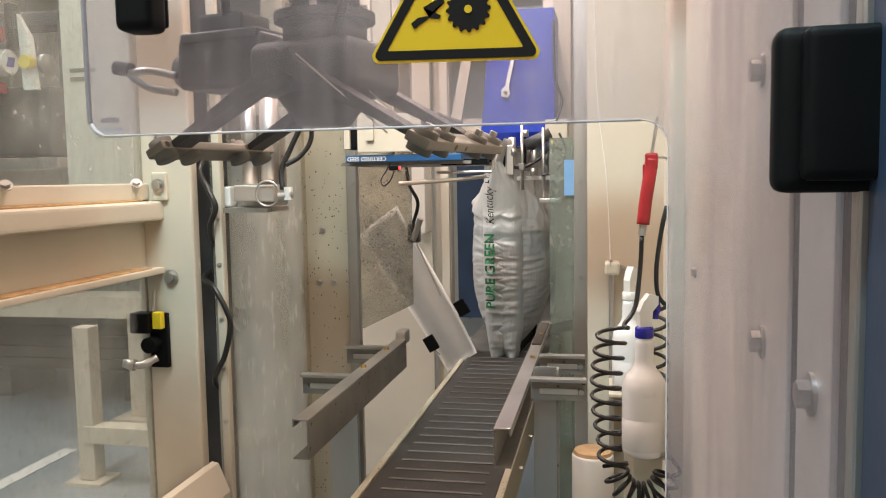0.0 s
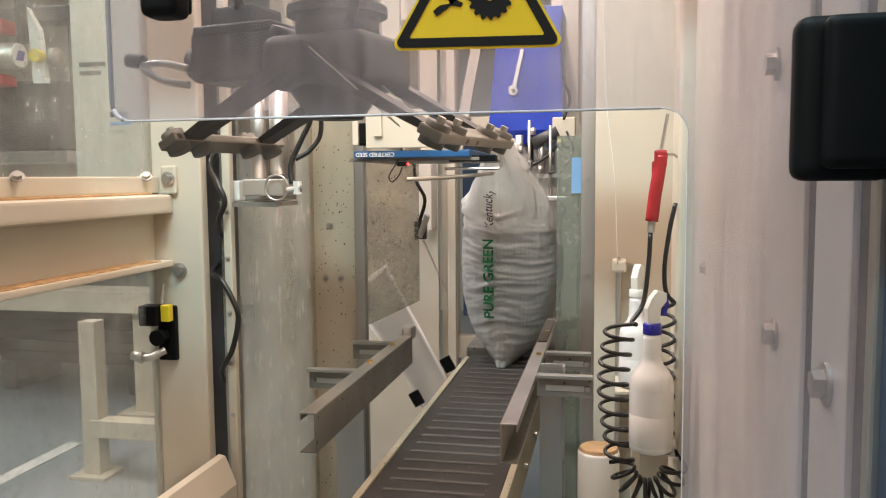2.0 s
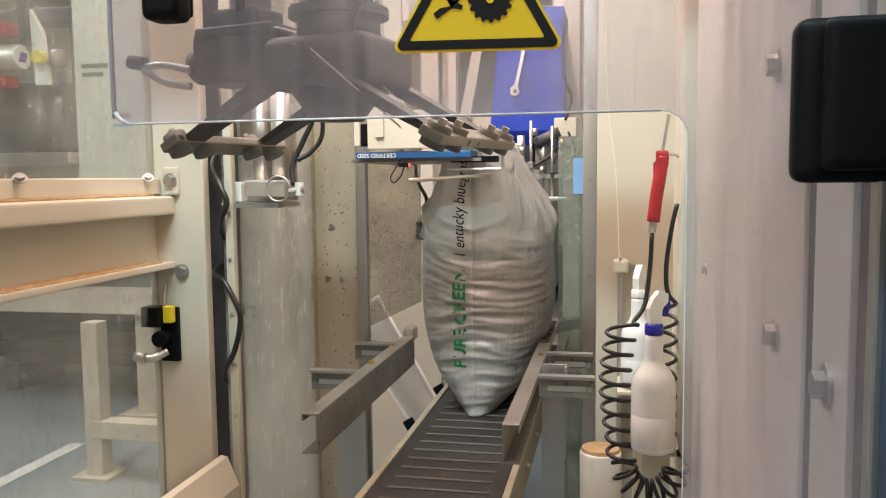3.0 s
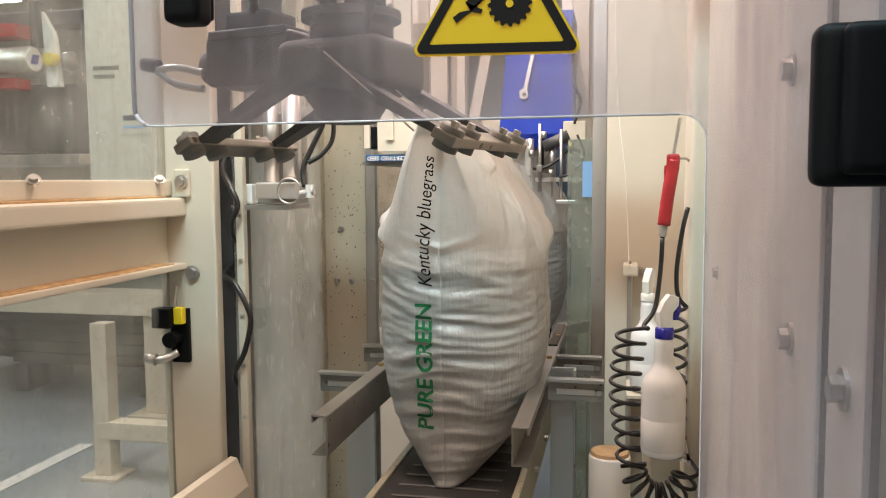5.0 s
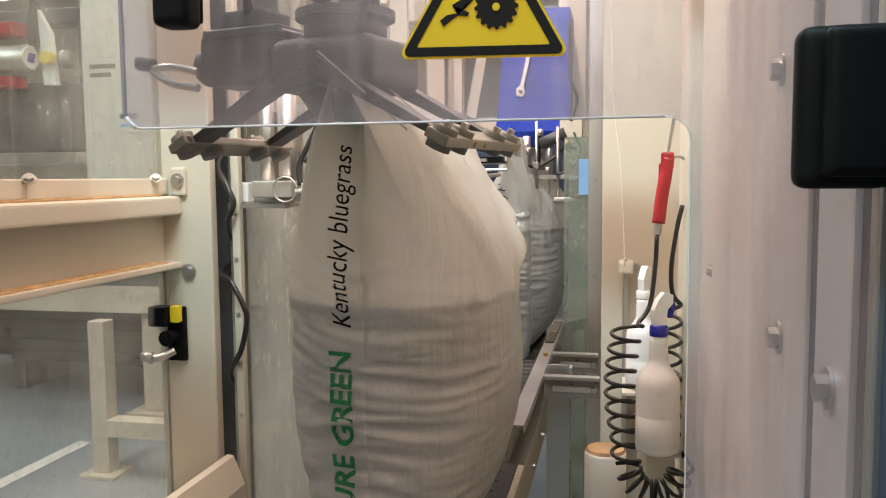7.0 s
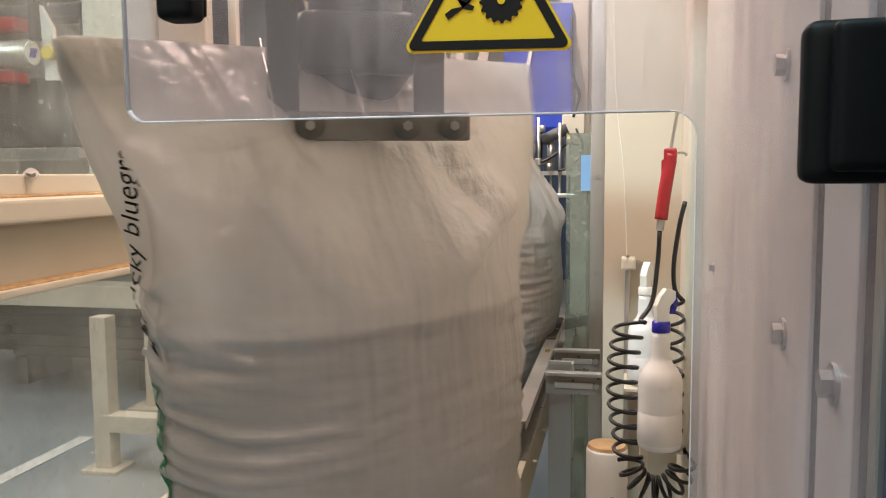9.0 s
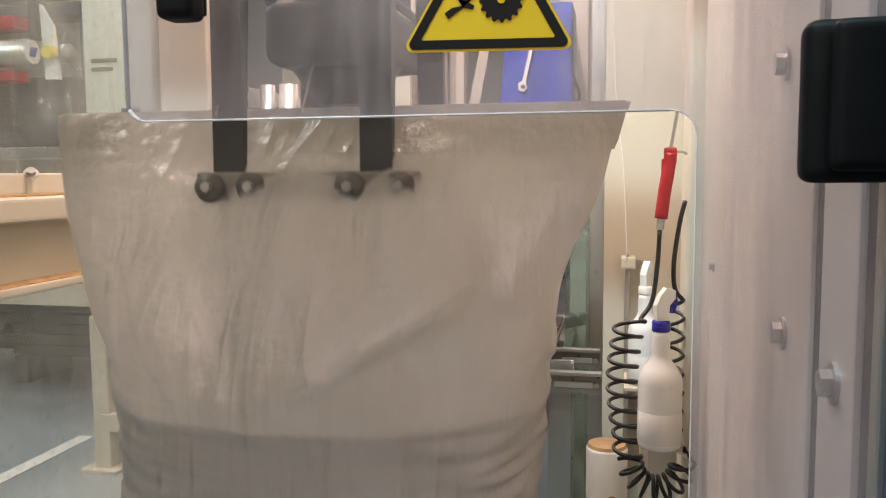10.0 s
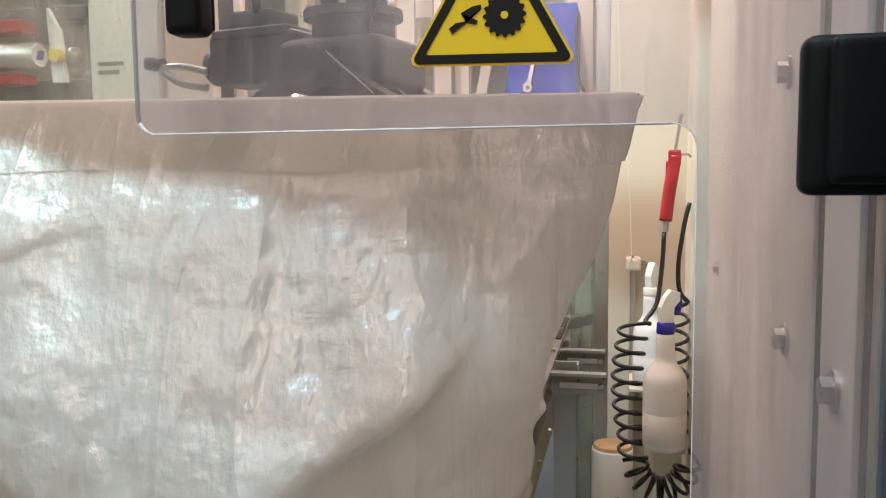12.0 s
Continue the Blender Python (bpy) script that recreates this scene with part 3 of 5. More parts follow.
side_beam()
bolt((-0.940, 1.587, 1.502), (0, -1, 0), 0.010)
bolt((-0.926, 1.598, 1.305), (0, -1, 0), 0.011)
for y in (1.165, 1.545):
    bolt((-0.966, y, 1.506), (0.4, -0.5, 0.7), 0.008)
structure("window_1", block(-0.99, -0.984, -0.6, 1.60, 0.15, 1.313), "glass", "dusty greenish lower side window", "window")
structure("window_2", block(-0.99, -0.984, -0.6, 1.60, 1.507, 2.5), "glass", "dusty greenish upper side window", "window")
structure("clear_screen_2", block(-0.846, -0.840, 1.636, 2.165, 0.1, 1.70), "film", "dusty clear side screen", "screen")
structure("wall_4", block(-1.0, -0.735, 2.30, 2.33, 0, 2.6), "cream_specked", "cream steel wall specked with dark dirt", "wall")
structure("wall_5", block(-0.905, -0.88, 2.165, 2.30, 0, 2.6), "cream_specked", "cream steel return wall", "wall")
structure("frame_strip_2", block(-0.745, -0.715, 2.27, 2.30, 0, 2.6, 0.003), "steel", "drilled steel frame strip", "post")
structure("clear_screen_3", slab([(-0.813, 1.035), (-0.803, 1.02), (-0.79, 1.018), (-0.622, 1.10), (-0.619, 2.0), (-0.813, 2.0)], 2.56, 2.568), "specked_clear", "dirty clear screen specked with dark dirt", "screen")
structure("wall_6", block(-1.25, -0.745, 3.45, 3.48, 0, 2.6), "cream", "cream steel wall behind the conveyor", "wall")
structure("wall_7", block(-0.60, -0.585, 2.65, 3.45, 0, 0.72), "cream", "low cream steel side wall", "wall")


def hinge():
    t = thing("hinge", (-0.872, 2.155, 1.22), "black hinge block on the side screen", "hinge")
    part("leaf", block(-0.004, 0.012, -0.012, 0.008, -0.035, 0.035, 0.003), "black", t)
    part("pin", rod((0.012, 0, -0.03), (0.012, 0, 0.03), 0.005, 10), "gun_grey", t)


hinge()
bolt((-0.80, 2.30, 1.205), (0, -1, 0), 0.006)
bolt((-0.845, 2.30, 1.205), (0, -1, 0), 0.006)
bolt((-0.83, 2.30, 1.36), (0, -1, 0), 0.007)
for z in (1.5, 1.21, 1.02):
    bolt((-0.73, 2.27, z), (0, -1, 0), 0.005)


def interlock():
    t = thing("safety_switch", (-0.965, 1.598, 1.17), "black safety switch with a yellow key and a steel lever", "switch")
    part("plate", block(-0.012, 0.030, -0.012, 0.002, -0.062, 0.058, 0.004), "black", t)
    part("head", block(-0.038, 0.004, -0.045, -0.012, 0.018, 0.062, 0.004), "black", t)
    part("key", block(0.006, 0.026, -0.030, -0.012, 0.026, 0.062, 0.002), "yellow_key", t, "yellow plastic key")
    part("barrel", rod((0.0, -0.012, -0.008), (0.0, -0.04, -0.008), 0.017, 20), "black", t)
    part("lever", hose(smooth_line([(0.015, -0.03, -0.035), (-0.01, -0.045, -0.048), (-0.03, -0.045, -0.05)]), 0.008), "steel", t, smooth=True)
    part("knob", rod((-0.03, -0.045, -0.05), (-0.055, -0.045, -0.046), 0.013, 16, 0.009), "steel", t, smooth=True)
    part("stem", rod((0.0, -0.014, 0.062), (0.0, -0.005, 0.105), 0.004, 10), "steel", t)


interlock()


def cable(points, r, label, name="cable", mat="rubber"):
    b = hose(smooth_line(points), r)
    ob = part(name, b, mat, None, "", True)
    return tagged(ob, label, "cable", "cables")


cable([(-0.872, 1.68, 1.57), (-0.864, 1.63, 1.53), (-0.832, 1.60, 1.49), (-0.815, 1.595, 1.453), (-0.832, 1.60, 1.414), (-0.842, 1.63, 1.38), (-0.85, 1.69, 1.36)], 0.006, "black cable looping out of the post")
cable([(-0.882, 1.69, 1.31), (-0.867, 1.63, 1.297), (-0.83, 1.60, 1.284), (-0.797, 1.59, 1.235), (-0.790, 1.59, 1.20), (-0.808, 1.595, 1.135), (-0.846, 1.62, 1.08), (-0.866, 1.69, 1.03)], 0.006, "black cable bowed out of the post")
terminal = thing("terminal_cover", (-0.815, 1.66, 1.475), "small white plastic cover beside the post", "cover")
part("cover", block(-0.013, 0.013, -0.02, 0.012, -0.022, 0.022, 0.004), "white", terminal)
cable([(-0.87, 1.685, 1.45), (-0.868, 1.685, 1.2), (-0.866, 1.685, 0.95), (-0.85, 1.66, 0.88)], 0.005, "black cable in the post's recess")
lid = slab([(-0.99, 0.80), (-0.99, 0.70), (-0.80, 0.70), (-0.80, 0.845), (-0.825, 0.905), (-0.84, 0.908)], 1.30, 1.58)
tagged(part("sloping_cover", lid, "cream"), "cream sloping sheet metal cover on the frame", "cover")

# ---- conveyor ----
BELT_TOP, BELT_X0, BELT_X1, BELT_Y0, BELT_Y1, ROLL = 0.84, -0.515, -0.235, 0.55, 2.96, 0.045


def conveyor():
    t = thing("belt_conveyor", (0, 0, 0), "black rubber belt conveyor with dusty painted side rails", "conveyor")
    line = arc(BELT_Y1, BELT_TOP - ROLL, ROLL - 0.001, 90, -90, 12) + arc(BELT_Y0, BELT_TOP - ROLL, ROLL - 0.001, 270, 90, 12)
    part("belt", slab(line, BELT_X0, BELT_X1, "x"), "belt", t)
    for x0, x1 in ((BELT_X0 - 0.018, BELT_X0 - 0.002), (BELT_X1 + 0.002, BELT_X1 + 0.018)):
        part("side_rail", block(x0, x1, BELT_Y0 - 0.05, BELT_Y1 - 0.05, BELT_TOP - 0.10, BELT_TOP + 0.004, 0.003), "cream_specked", t, "dusty cream side rail")
    for y in (0.9, 2.7):
        for x in (-0.54, -0.21):
            part("leg", block(x - 0.025, x + 0.025, y - 0.025, y + 0.025, 0, BELT_TOP - 0.10), "steel", t)
    for y in (1.7, 1.95, 2.2):
        part("rail_bolt", rod((BELT_X1 + 0.018, y, 0.79), (BELT_X1 + 0.028, y, 0.79), 0.008, 6), "steel", t)
    return t


conveyor_thing = conveyor()


def channel(name, x, y0, y1, z0, z1, side, label):
    """A bent sheet guide: an upright web, a top flange and lips; side: the way its flange points."""
    t = thing(name, (x, 0, 0), label, "guide rail", "bag guides")
    w = 0.032 * side
    part("web", block(-0.002, 0.002, y0, y1, z0, z1, 0.001), "dull_steel", t)
    part("top_flange", block(min(0, w), max(0, w), y0, y1, z1 - 0.003, z1 + 0.001, 0.001), "steel", t, "worn bright top flange")
    part("lip", block(min(w, w - 0.003 * side), max(w, w - 0.003 * side), y0, y1, z1 - 0.015, z1), "steel", t)
    part("bottom_flange", block(min(0, w), max(0, w), y0, y1, z0, z0 + 0.003), "dull_steel", t)
    for k in (0.55, 0.82):
        part("rail_bolt", rod((w * 0.6, y0 + (y1 - y0) * k, z1), (w * 0.6, y0 + (y1 - y0) * k, z1 + 0.008), 0.007, 6), "brass", t)
    return t


left_guide = channel("guide_rail", -0.585, 1.49, 2.30, 0.955, 1.036, -1, "bent steel bag guide with a worn bright top")
part("end_hook", block(-0.032, 0.0, 2.30, 2.36, 1.02, 1.06, 0.008), "steel", left_guide)
right_guide = channel("guide_rail", -0.215, 1.50, 2.62, 0.955, 1.032, 1, "bent steel bag guide with seed caught on top")
part("end_hook", slab([(0.0, 2.62), (0.03, 2.60), (0.10, 2.70), (0.10, 2.73), (0.06, 2.72), (0.0, 2.66)], 1.00, 1.035, "z"), "steel", right_guide)
part("caught_seed", block(0.002, 0.028, 2.28, 2.62, 1.0325, 1.038, 0.002), "seed", right_guide, "dark seed caught on the flange")


def bracket(x0, x1, y, z, label):
    t = thing("guide_bracket", (0, y, z), label, "bracket", "guide brackets")
    part("arm", block(x0, x1, -0.02, 0.004, -0.004, 0.004, 0.001), "steel", t)
    part("plate", block(x0, x1, 0.0, 0.004, -0.05, 0.0), "dull_steel", t)
    part("slot", block(x0 + 0.02, x1 - 0.02, -0.003, 0.0, -0.036, -0.022, 0.001), "aluminium", t)
    part("bracket_bolt", rod((x1 - 0.012, -0.01, -0.028), (x1 - 0.012, 0.0, -0.028), 0.007, 6), "steel", t)
    return t


bracket(-0.76, -0.62, 1.92, 1.02, "slotted steel bracket of the bag guide")
bracket(-0.74, -0.62, 2.22, 1.03, "slotted steel bracket of the bag guide")
bracket(-0.178, -0.05, 1.86, 1.042, "slotted steel bracket of the bag guide")
bracket(-0.178, -0.06, 2.12, 1.04, "slotted steel bracket of the bag guide")


def upright(x0, x1, y, top):
    t = thing("support_post", (0, y, 0), "dull steel support post with slots", "post", "guide posts")
    part("web", block(x0, x1, 0, 0.005, 0, top, 0.001), "steel", t)
    part("flange", block(x1 - 0.005, x1, -0.03, 0.0, 0, top), "dull_steel", t)
    part("post_bolt", rod((x0 + 0.02, -0.008, top - 0.03), (x0 + 0.02, 0, top - 0.03), 0.007, 6), "steel", t)


upright(-0.175, -0.115, 1.90, 1.06)
upright(-0.71, -0.62, 1.97, 1.0)


# ---- air gun, bottle and clutter by the bay ----
def air_gun():
    t = thing("air_gun", (0.0615, 1.50, 1.5035), "red air blow gun hanging by its nozzle", "air gun")
    part("grip", hose(smooth_line([(0.012, 0, 0.032), (0.008, 0, 0.0), (0.002, 0, -0.04), (-0.003, 0, -0.085)]), 0.0115, 14), "red", t, "red ribbed grip", True)
    part("head", block(0.0, 0.022, -0.009, 0.009, 0.012, 0.042, 0.004), "red", t)
    part("trigger", block(-0.004, 0.004, -0.004, 0.004, -0.03, 0.022, 0.002), "red", t)
    part("nozzle", rod((0.012, 0, 0.042), (0.022, 0, 0.105), 0.003, 10), "steel", t)
    part("fitting", rod((-0.003, 0, -0.085), (-0.005, 0, -0.105), 0.007, 6), "steel", t)
    part("hook", hose(smooth_line([(0.022, 0, 0.034), (0.034, 0.01, 0.034), (0.04, 0.02, 0.03)]), 0.0025, 6), "steel", t)


air_gun()
coil = [(0.0565, 1.50, 1.398), (0.054, 1.50, 1.34), (0.045, 1.49, 1.27), (0.025, 1.475, 1.24)]
n_turn = 9
for k in range(n_turn * 14 + 1):
    a, s = 2 * math.pi * k / 14, k / (n_turn * 14)
    coil.append((0.006 - 0.028 * math.sin(math.pi * min(1, s * 1.15)) * 0.45 + 0.026 * math.cos(a), 1.455 + 0.026 * math.sin(a), 1.238 - 0.245 * s))
for k in range(8 * 14 + 1):
    a, s = 2 * math.pi * k / 14, k / (8 * 14)
    th = math.pi * (1.0 + s)
    cx, cz = 0.055 + 0.045 * math.cos(th), 0.985 + 0.05 * math.sin(th)
    coil.append((cx + 0.022 * math.cos(a) * math.cos(th), 1.455 + 0.022 * math.sin(a), cz + 0.022 * math.cos(a) * math.sin(th)))
for k in range(1, 8 * 14):
    a, s = 2 * math.pi * k / 14, k / (8 * 14)
    coil.append((0.084 + 0.020 * math.cos(a), 1.53 + 0.022 * math.sin(a), 0.99 + 0.28 * s))
coil += [(0.086, 1.515, 1.29), (0.083, 1.51, 1.34), (0.092, 1.512, 1.41), (0.101, 1.518, 1.45)]
spring = thing("coiled_hose", (0, 0, 0), "black coiled air hose hanging from the blow gun", "hose")
part("lead", hose(smooth_line(coil[:5], 4), 0.0042, 8), "rubber", spring, smooth=True)
part("coil", hose(coil[4:-4], 0.0037, 7), "rubber", spring, smooth=True)
part("tail", hose(smooth_line(coil[-5:], 6), 0.0042, 8), "rubber", spring, smooth=True)


def spray_bottle(m, cap, label):
    t = thing("spray_bottle", m, label, "bottle", "bottles")
    body = [(0.030, 0), (0.0365, 0.004), (0.0375, 0.012), (0.0375, 0.115), (0.036, 0.128), (0.030, 0.14), (0.020, 0.152), (0.0155, 0.165),
            (0.0165, 0.172), (0.0155, 0.178), (0.0160, 0.186), (0.0150, 0.196), (0.0145, 0.205)]
    part("bottle", lathe(body, 32), "milky", t, smooth=True)
    part("liquid_level", lathe([(0.0368, 0.011), (0.0378, 0.013), (0.0378, 0.066), (0.0368, 0.067)], 32), "liquid", t, "liquid showing through", True)
    part("collar", lathe([(0.0155, 0.205), (0.016, 0.207), (0.0155, 0.222), (0.013, 0.224)], 24), cap, t, "ribbed screw cap", True)
    h = slab([(-0.010, 0.224), (0.010, 0.224), (0.012, 0.250), (0.022, 0.262), (0.022, 0.276), (0.006, 0.280), (-0.004, 0.268), (-0.012, 0.25)], -0.008, 0.008)
    part("spray_head", h, "white", t)
    part("trigger", slab([(0.014, 0.274), (0.024, 0.272), (0.028, 0.255), (0.022, 0.236), (0.016, 0.236), (0.02, 0.254)], -0.005, 0.005), cap, t)


spray_bottle(pose(0.058, 1.42, 1.024, 0, 0, 20), "cap_blue", "half-full milky spray bottle with a blue cap")
spray_bottle(pose(0.045, 1.88, 1.02, 0, 0, 60), "white", "white spray bottle hung at the back of the bay")


def bay_shelf():
    t = thing("bay_shelf", (0, 0, 0), "narrow cream shelf and rails holding bottles", "shelf")
    part("shelf_plate", block(0.045, 0.104, 1.405, 1.435, 1.019, 1.022), "steel", t)
    part("shelf_bracket", block(0.098, 0.104, 1.405, 1.52, 1.012, 1.022), "steel", t)
    part("back_rail", block(0.0, 0.012, 1.98, 2.05, 0.6, 1.30, 0.003), "steel", t)
    part("rail_cap", block(-0.01, 0.025, 1.97, 2.03, 1.27, 1.30, 0.006), "cream", t)
    part("rear_shelf", block(0.0, 0.12, 1.83, 2.05, 1.012, 1.018), "cream", t)
    part("front_rail", block(0.030, 0.046, 1.60, 1.63, 0.3, 0.97, 0.003), "cream", t)


bay_shelf()
cable([(0.004, 1.97, 1.29), (-0.006, 2.0, 1.5), (-0.03, 2.02, 1.75), (-0.04, 2.03, 2.3)], 0.0012, "thin white cord hanging down", "cord", "white")


def paper_roll():
    t = thing("paper_roll", (-0.035, 1.76, 0.70), "white wrapped cardboard roll standing on end, torn", "roll")
    part("wrapping", lathe([(0.045, -0.35), (0.045, 0.20), (0.043, 0.205)], 28), "white", t, smooth=True)
    part("core_top", lathe([(0.043, 0.204), (0.040, 0.212), (0.012, 0.212)], 24), "card", t, "brown cardboard end")
    for a, z, r in ((-1.5, 0.02, 0.015), (-1.3, 0.10, 0.01)):
        part("tear", rod((0.040 * math.cos(a), 0.040 * math.sin(a), z), (0.046 * math.cos(a), 0.046 * math.sin(a), z), r, 9), "card", t)
    part("stand", block(-0.05, 0.05, -0.05, 0.05, -0.70, -0.35), "steel", t)


paper_roll()


# ---- filling station at the back ----
def filling_spout():
    t = thing("filling_spout", (-0.36, 3.15, 1.56), "blue filling spout with bag clamps and a lever", "spout")
    b = bmesh.new()
    rings = []
    for z, x0, x1, y0, y1 in ((0.06, -0.03, 0.10, -0.10, 0.10), (0.11, -0.10, 0.17, -0.14, 0.14), (0.20, -0.09, 0.17, -0.14, 0.14), (0.55, -0.06, 0.17, -0.14, 0.14)):
        rings.append([b.verts.new(p) for p in ((x0, y0, z), (x1, y0, z), (x1, y1, z), (x0, y1, z))])
    for s, q in zip(rings, rings[1:]):
        for k in range(4):
            b.faces.new((s[k], s[(k + 1) % 4], q[(k + 1) % 4], q[k]))
    b.faces.new(rings[0][::-1])
    b.faces.new(rings[-1])
    part("hopper", b, "blue", t, "blue painted hopper")
    part("lever", slab([(-0.02, 0.24), (0.0, 0.235), (0.012, 0.25), (0.006, 0.27), (0.035, 0.40), (0.022, 0.40), (-0.006, 0.275), (-0.022, 0.265)], -0.16, -0.145), "aluminium", t, "bright lever")
    part("lever_eye", rod((-0.004, -0.165, 0.252), (-0.004, -0.16, 0.252), 0.007, 12), "gun_grey", t)
    for x in (-0.06, 0.06):
        part("clamp_bar", block(x - 0.01, x + 0.01, -0.25, 0.25, -0.03, -0.005, 0.003), "dull_steel", t)
        part("clamp_link", block(x - 0.008, x + 0.008, -0.16, -0.14, -0.01, 0.10, 0.002), "black", t)
    for x in (0.02, 0.10, 0.16):
        part("air_cylinder", rod((x, -0.18, -0.06), (x, -0.18, 0.09), 0.014, 14), "steel", t, smooth=True)
        part("piston_rod", rod((x, -0.18, -0.12), (x, -0.18, -0.06), 0.004, 8), "steel", t)
    part("cross_plate", block(-0.02, 0.20, -0.2, -0.16, -0.065, -0.05), "aluminium", t)
    part("valve_block", block(0.14, 0.22, -0.2, -0.14, 0.08, 0.15, 0.004), "cream", t)
    part("air_line", hose(smooth_line([(0.0, -0.2, -0.01), (0.06, -0.23, -0.02), (0.12, -0.22, 0.01), (0.16, -0.2, 0.05), (0.2, -0.2, 0.04)]), 0.006), "rubber", t, smooth=True)

    for x, z0, z1 in ((0.06, -0.10, 0.14), (0.135, -0.14, 0.12)):
        part("guide_rod", rod((x, -0.22, z0), (x, -0.22, z1), 0.006, 10), "steel", t, smooth=True)
    for x, z in ((0.03, 0.035), (0.10, -0.035), (0.17, 0.06), (0.075, 0.1)):
        part("fitting", rod((x, -0.235, z - 0.012), (x, -0.235, z + 0.012), 0.010, 12), "brass" if x > 0.15 else "steel", t, smooth=True)
    part("clamp_pad", block(-0.06, 0.0, -0.24, -0.20, -0.02, 0.07, 0.004), "black", t)
    part("clamp_pad", block(0.005, 0.03, -0.24, -0.20, -0.045, 0.06, 0.003), "aluminium", t)
    part("sleeve", rod((0.07, -0.2, 0.06), (0.16, -0.2, 0.10), 0.02, 16), "gun_grey", t, smooth=True)
    part("air_line", hose(smooth_line([(0.19, -0.2, 0.1), (0.215, -0.21, 0.03), (0.18, -0.23, -0.03), (0.13, -0.24, -0.05)]), 0.004), "rubber", t, smooth=True)
    part("air_line", hose(smooth_line([(0.17, -0.16, 0.5), (0.175, -0.18, 0.3), (0.20, -0.19, 0.22), (0.18, -0.2, 0.14)]), 0.005), "rubber", t, smooth=True)
    part("foot", block(0.12, 0.19, -0.24, -0.20, -0.145, -0.13, 0.003), "aluminium", t)


filling_spout()


def back_frame():
    t = thing("filling_station", (0, 3.5, 0), "cream steel frame of the filling station", "frame")
    for x0, x1 in ((-0.74, -0.67), (-0.22, -0.15)):
        part("upright", block(x0, x1, 0, 0.07, 0, 2.6, 0.004), "cream", t)
    part("upright", block(-0.69, -0.655, -0.12, -0.09, 0, 2.4, 0.003), "cream", t)
    part("cross_beam", block(-0.74, -0.15, 0.01, 0.06, 1.66, 1.76, 0.004), "cream", t)
    part("low_beam", block(-0.74, -0.15, 0.01, 0.06, 0.70, 0.80, 0.004), "cream", t)
    part("brace", slab([(-0.69, 1.62), (-0.64, 1.62), (-0.53, 2.2), (-0.57, 2.2)], -0.02, 0.0), "cream", t)
    part("brace", slab([(-0.12, 1.62), (-0.17, 1.62), (-0.25, 2.2), (-0.21, 2.2)], -0.25, -0.23), "cream", t)
    part("rear_panel", block(-0.95, 0.0, 1.70, 1.72, 0.60, 1.80), "dark_blue", t, "dark blue rear panel")
    part("control_box", block(-0.82, -0.74, -0.2, -0.08, 1.28, 1.56, 0.006), "hall_wall", t, "grey junction box")


back_frame()
structure("wall_8", block(-0.15, 0.3, 3.56, 3.6, 0, 2.6), "cream", "cream steel panel at the back", "wall")


def tray():
    t = thing("bag_tray", (-0.56, 2.10, 1.555), "steel tray with cream side and a stack of printed empty bags", "tray")
    part("side_plate", block(-0.065, 0.10, -0.10, -0.09, 0.02, 0.115, 0.003), "cream", t)
    part("upper_plate", block(-0.09, 0.14, -0.08, 0.3, 0.112, 0.118), "cream", t)
    part("tray_floor", block(-0.12, 0.22, -0.06, 0.4, -0.012, -0.004), "dull_steel", t)
    part("printed_bag", block(-0.10, 0.20, -0.09, 0.4, -0.004, 0.014, 0.003), "blue_label", t, "blue printed empty bag")
    vs, fs = letters("CERTIFIED SEED", 0.0145, 0.0003)
    part("lettering", letter_mesh(vs, fs, lambda v: Vector((0.008 - v.x, -0.0915, 0.009 - v.y))), "white", t, "white upside-down lettering")
    part("motor", block(-0.105, -0.055, -0.09, 0.0, 0.03, 0.085, 0.004), "black", t)
    part("post", block(-0.10, -0.085, -0.10, -0.08, 0.03, 0.4), "cream", t)
    part("post", block(-0.04, -0.02, -0.11, -0.09, 0.05, 0.4), "cream", t)


tray()


def clamp_rod():
    t = thing("stop_bar", (-0.45, 1.95, 1.50), "bent steel stop bar on a bracket", "bar")
    part("bar", hose(smooth_line([(-0.045, -0.04, -0.004), (0.03, 0.05, 0.0), (0.10, 0.12, 0.006), (0.13, 0.18, 0.01)]), 0.0055, 10), "aluminium", t, smooth=True)
    part("frame_rod", hose([(0.02, 0.1, 0.022), (0.16, 0.1, 0.022), (0.165, 0.1, 0.03), (0.165, 0.1, 0.06)], 0.004), "steel", t)
    part("hanger", block(0.03, 0.15, 0.1, 0.14, 0.04, 0.055), "black", t)


clamp_rod()


def sensor():
    t = thing("sensor", (-0.535, 2.02, 1.535), "small black sensor with a red light and looped cable", "sensor")
    part("body", block(-0.012, 0.014, -0.01, 0.01, -0.006, 0.006, 0.002), "black", t)
    part("indicator", rod((0.014, -0.006, 0), (0.018, -0.006, 0), 0.0035, 8), "red_light", t, "lit red indicator")
    part("lead", hose(smooth_line([(-0.01, 0, 0.012), (-0.02, 0, -0.005), (-0.035, 0, -0.03), (-0.028, 0, -0.045), (-0.01, 0, -0.03), (0, 0, -0.006)]), 0.002, 6), "rubber", t)


sensor()


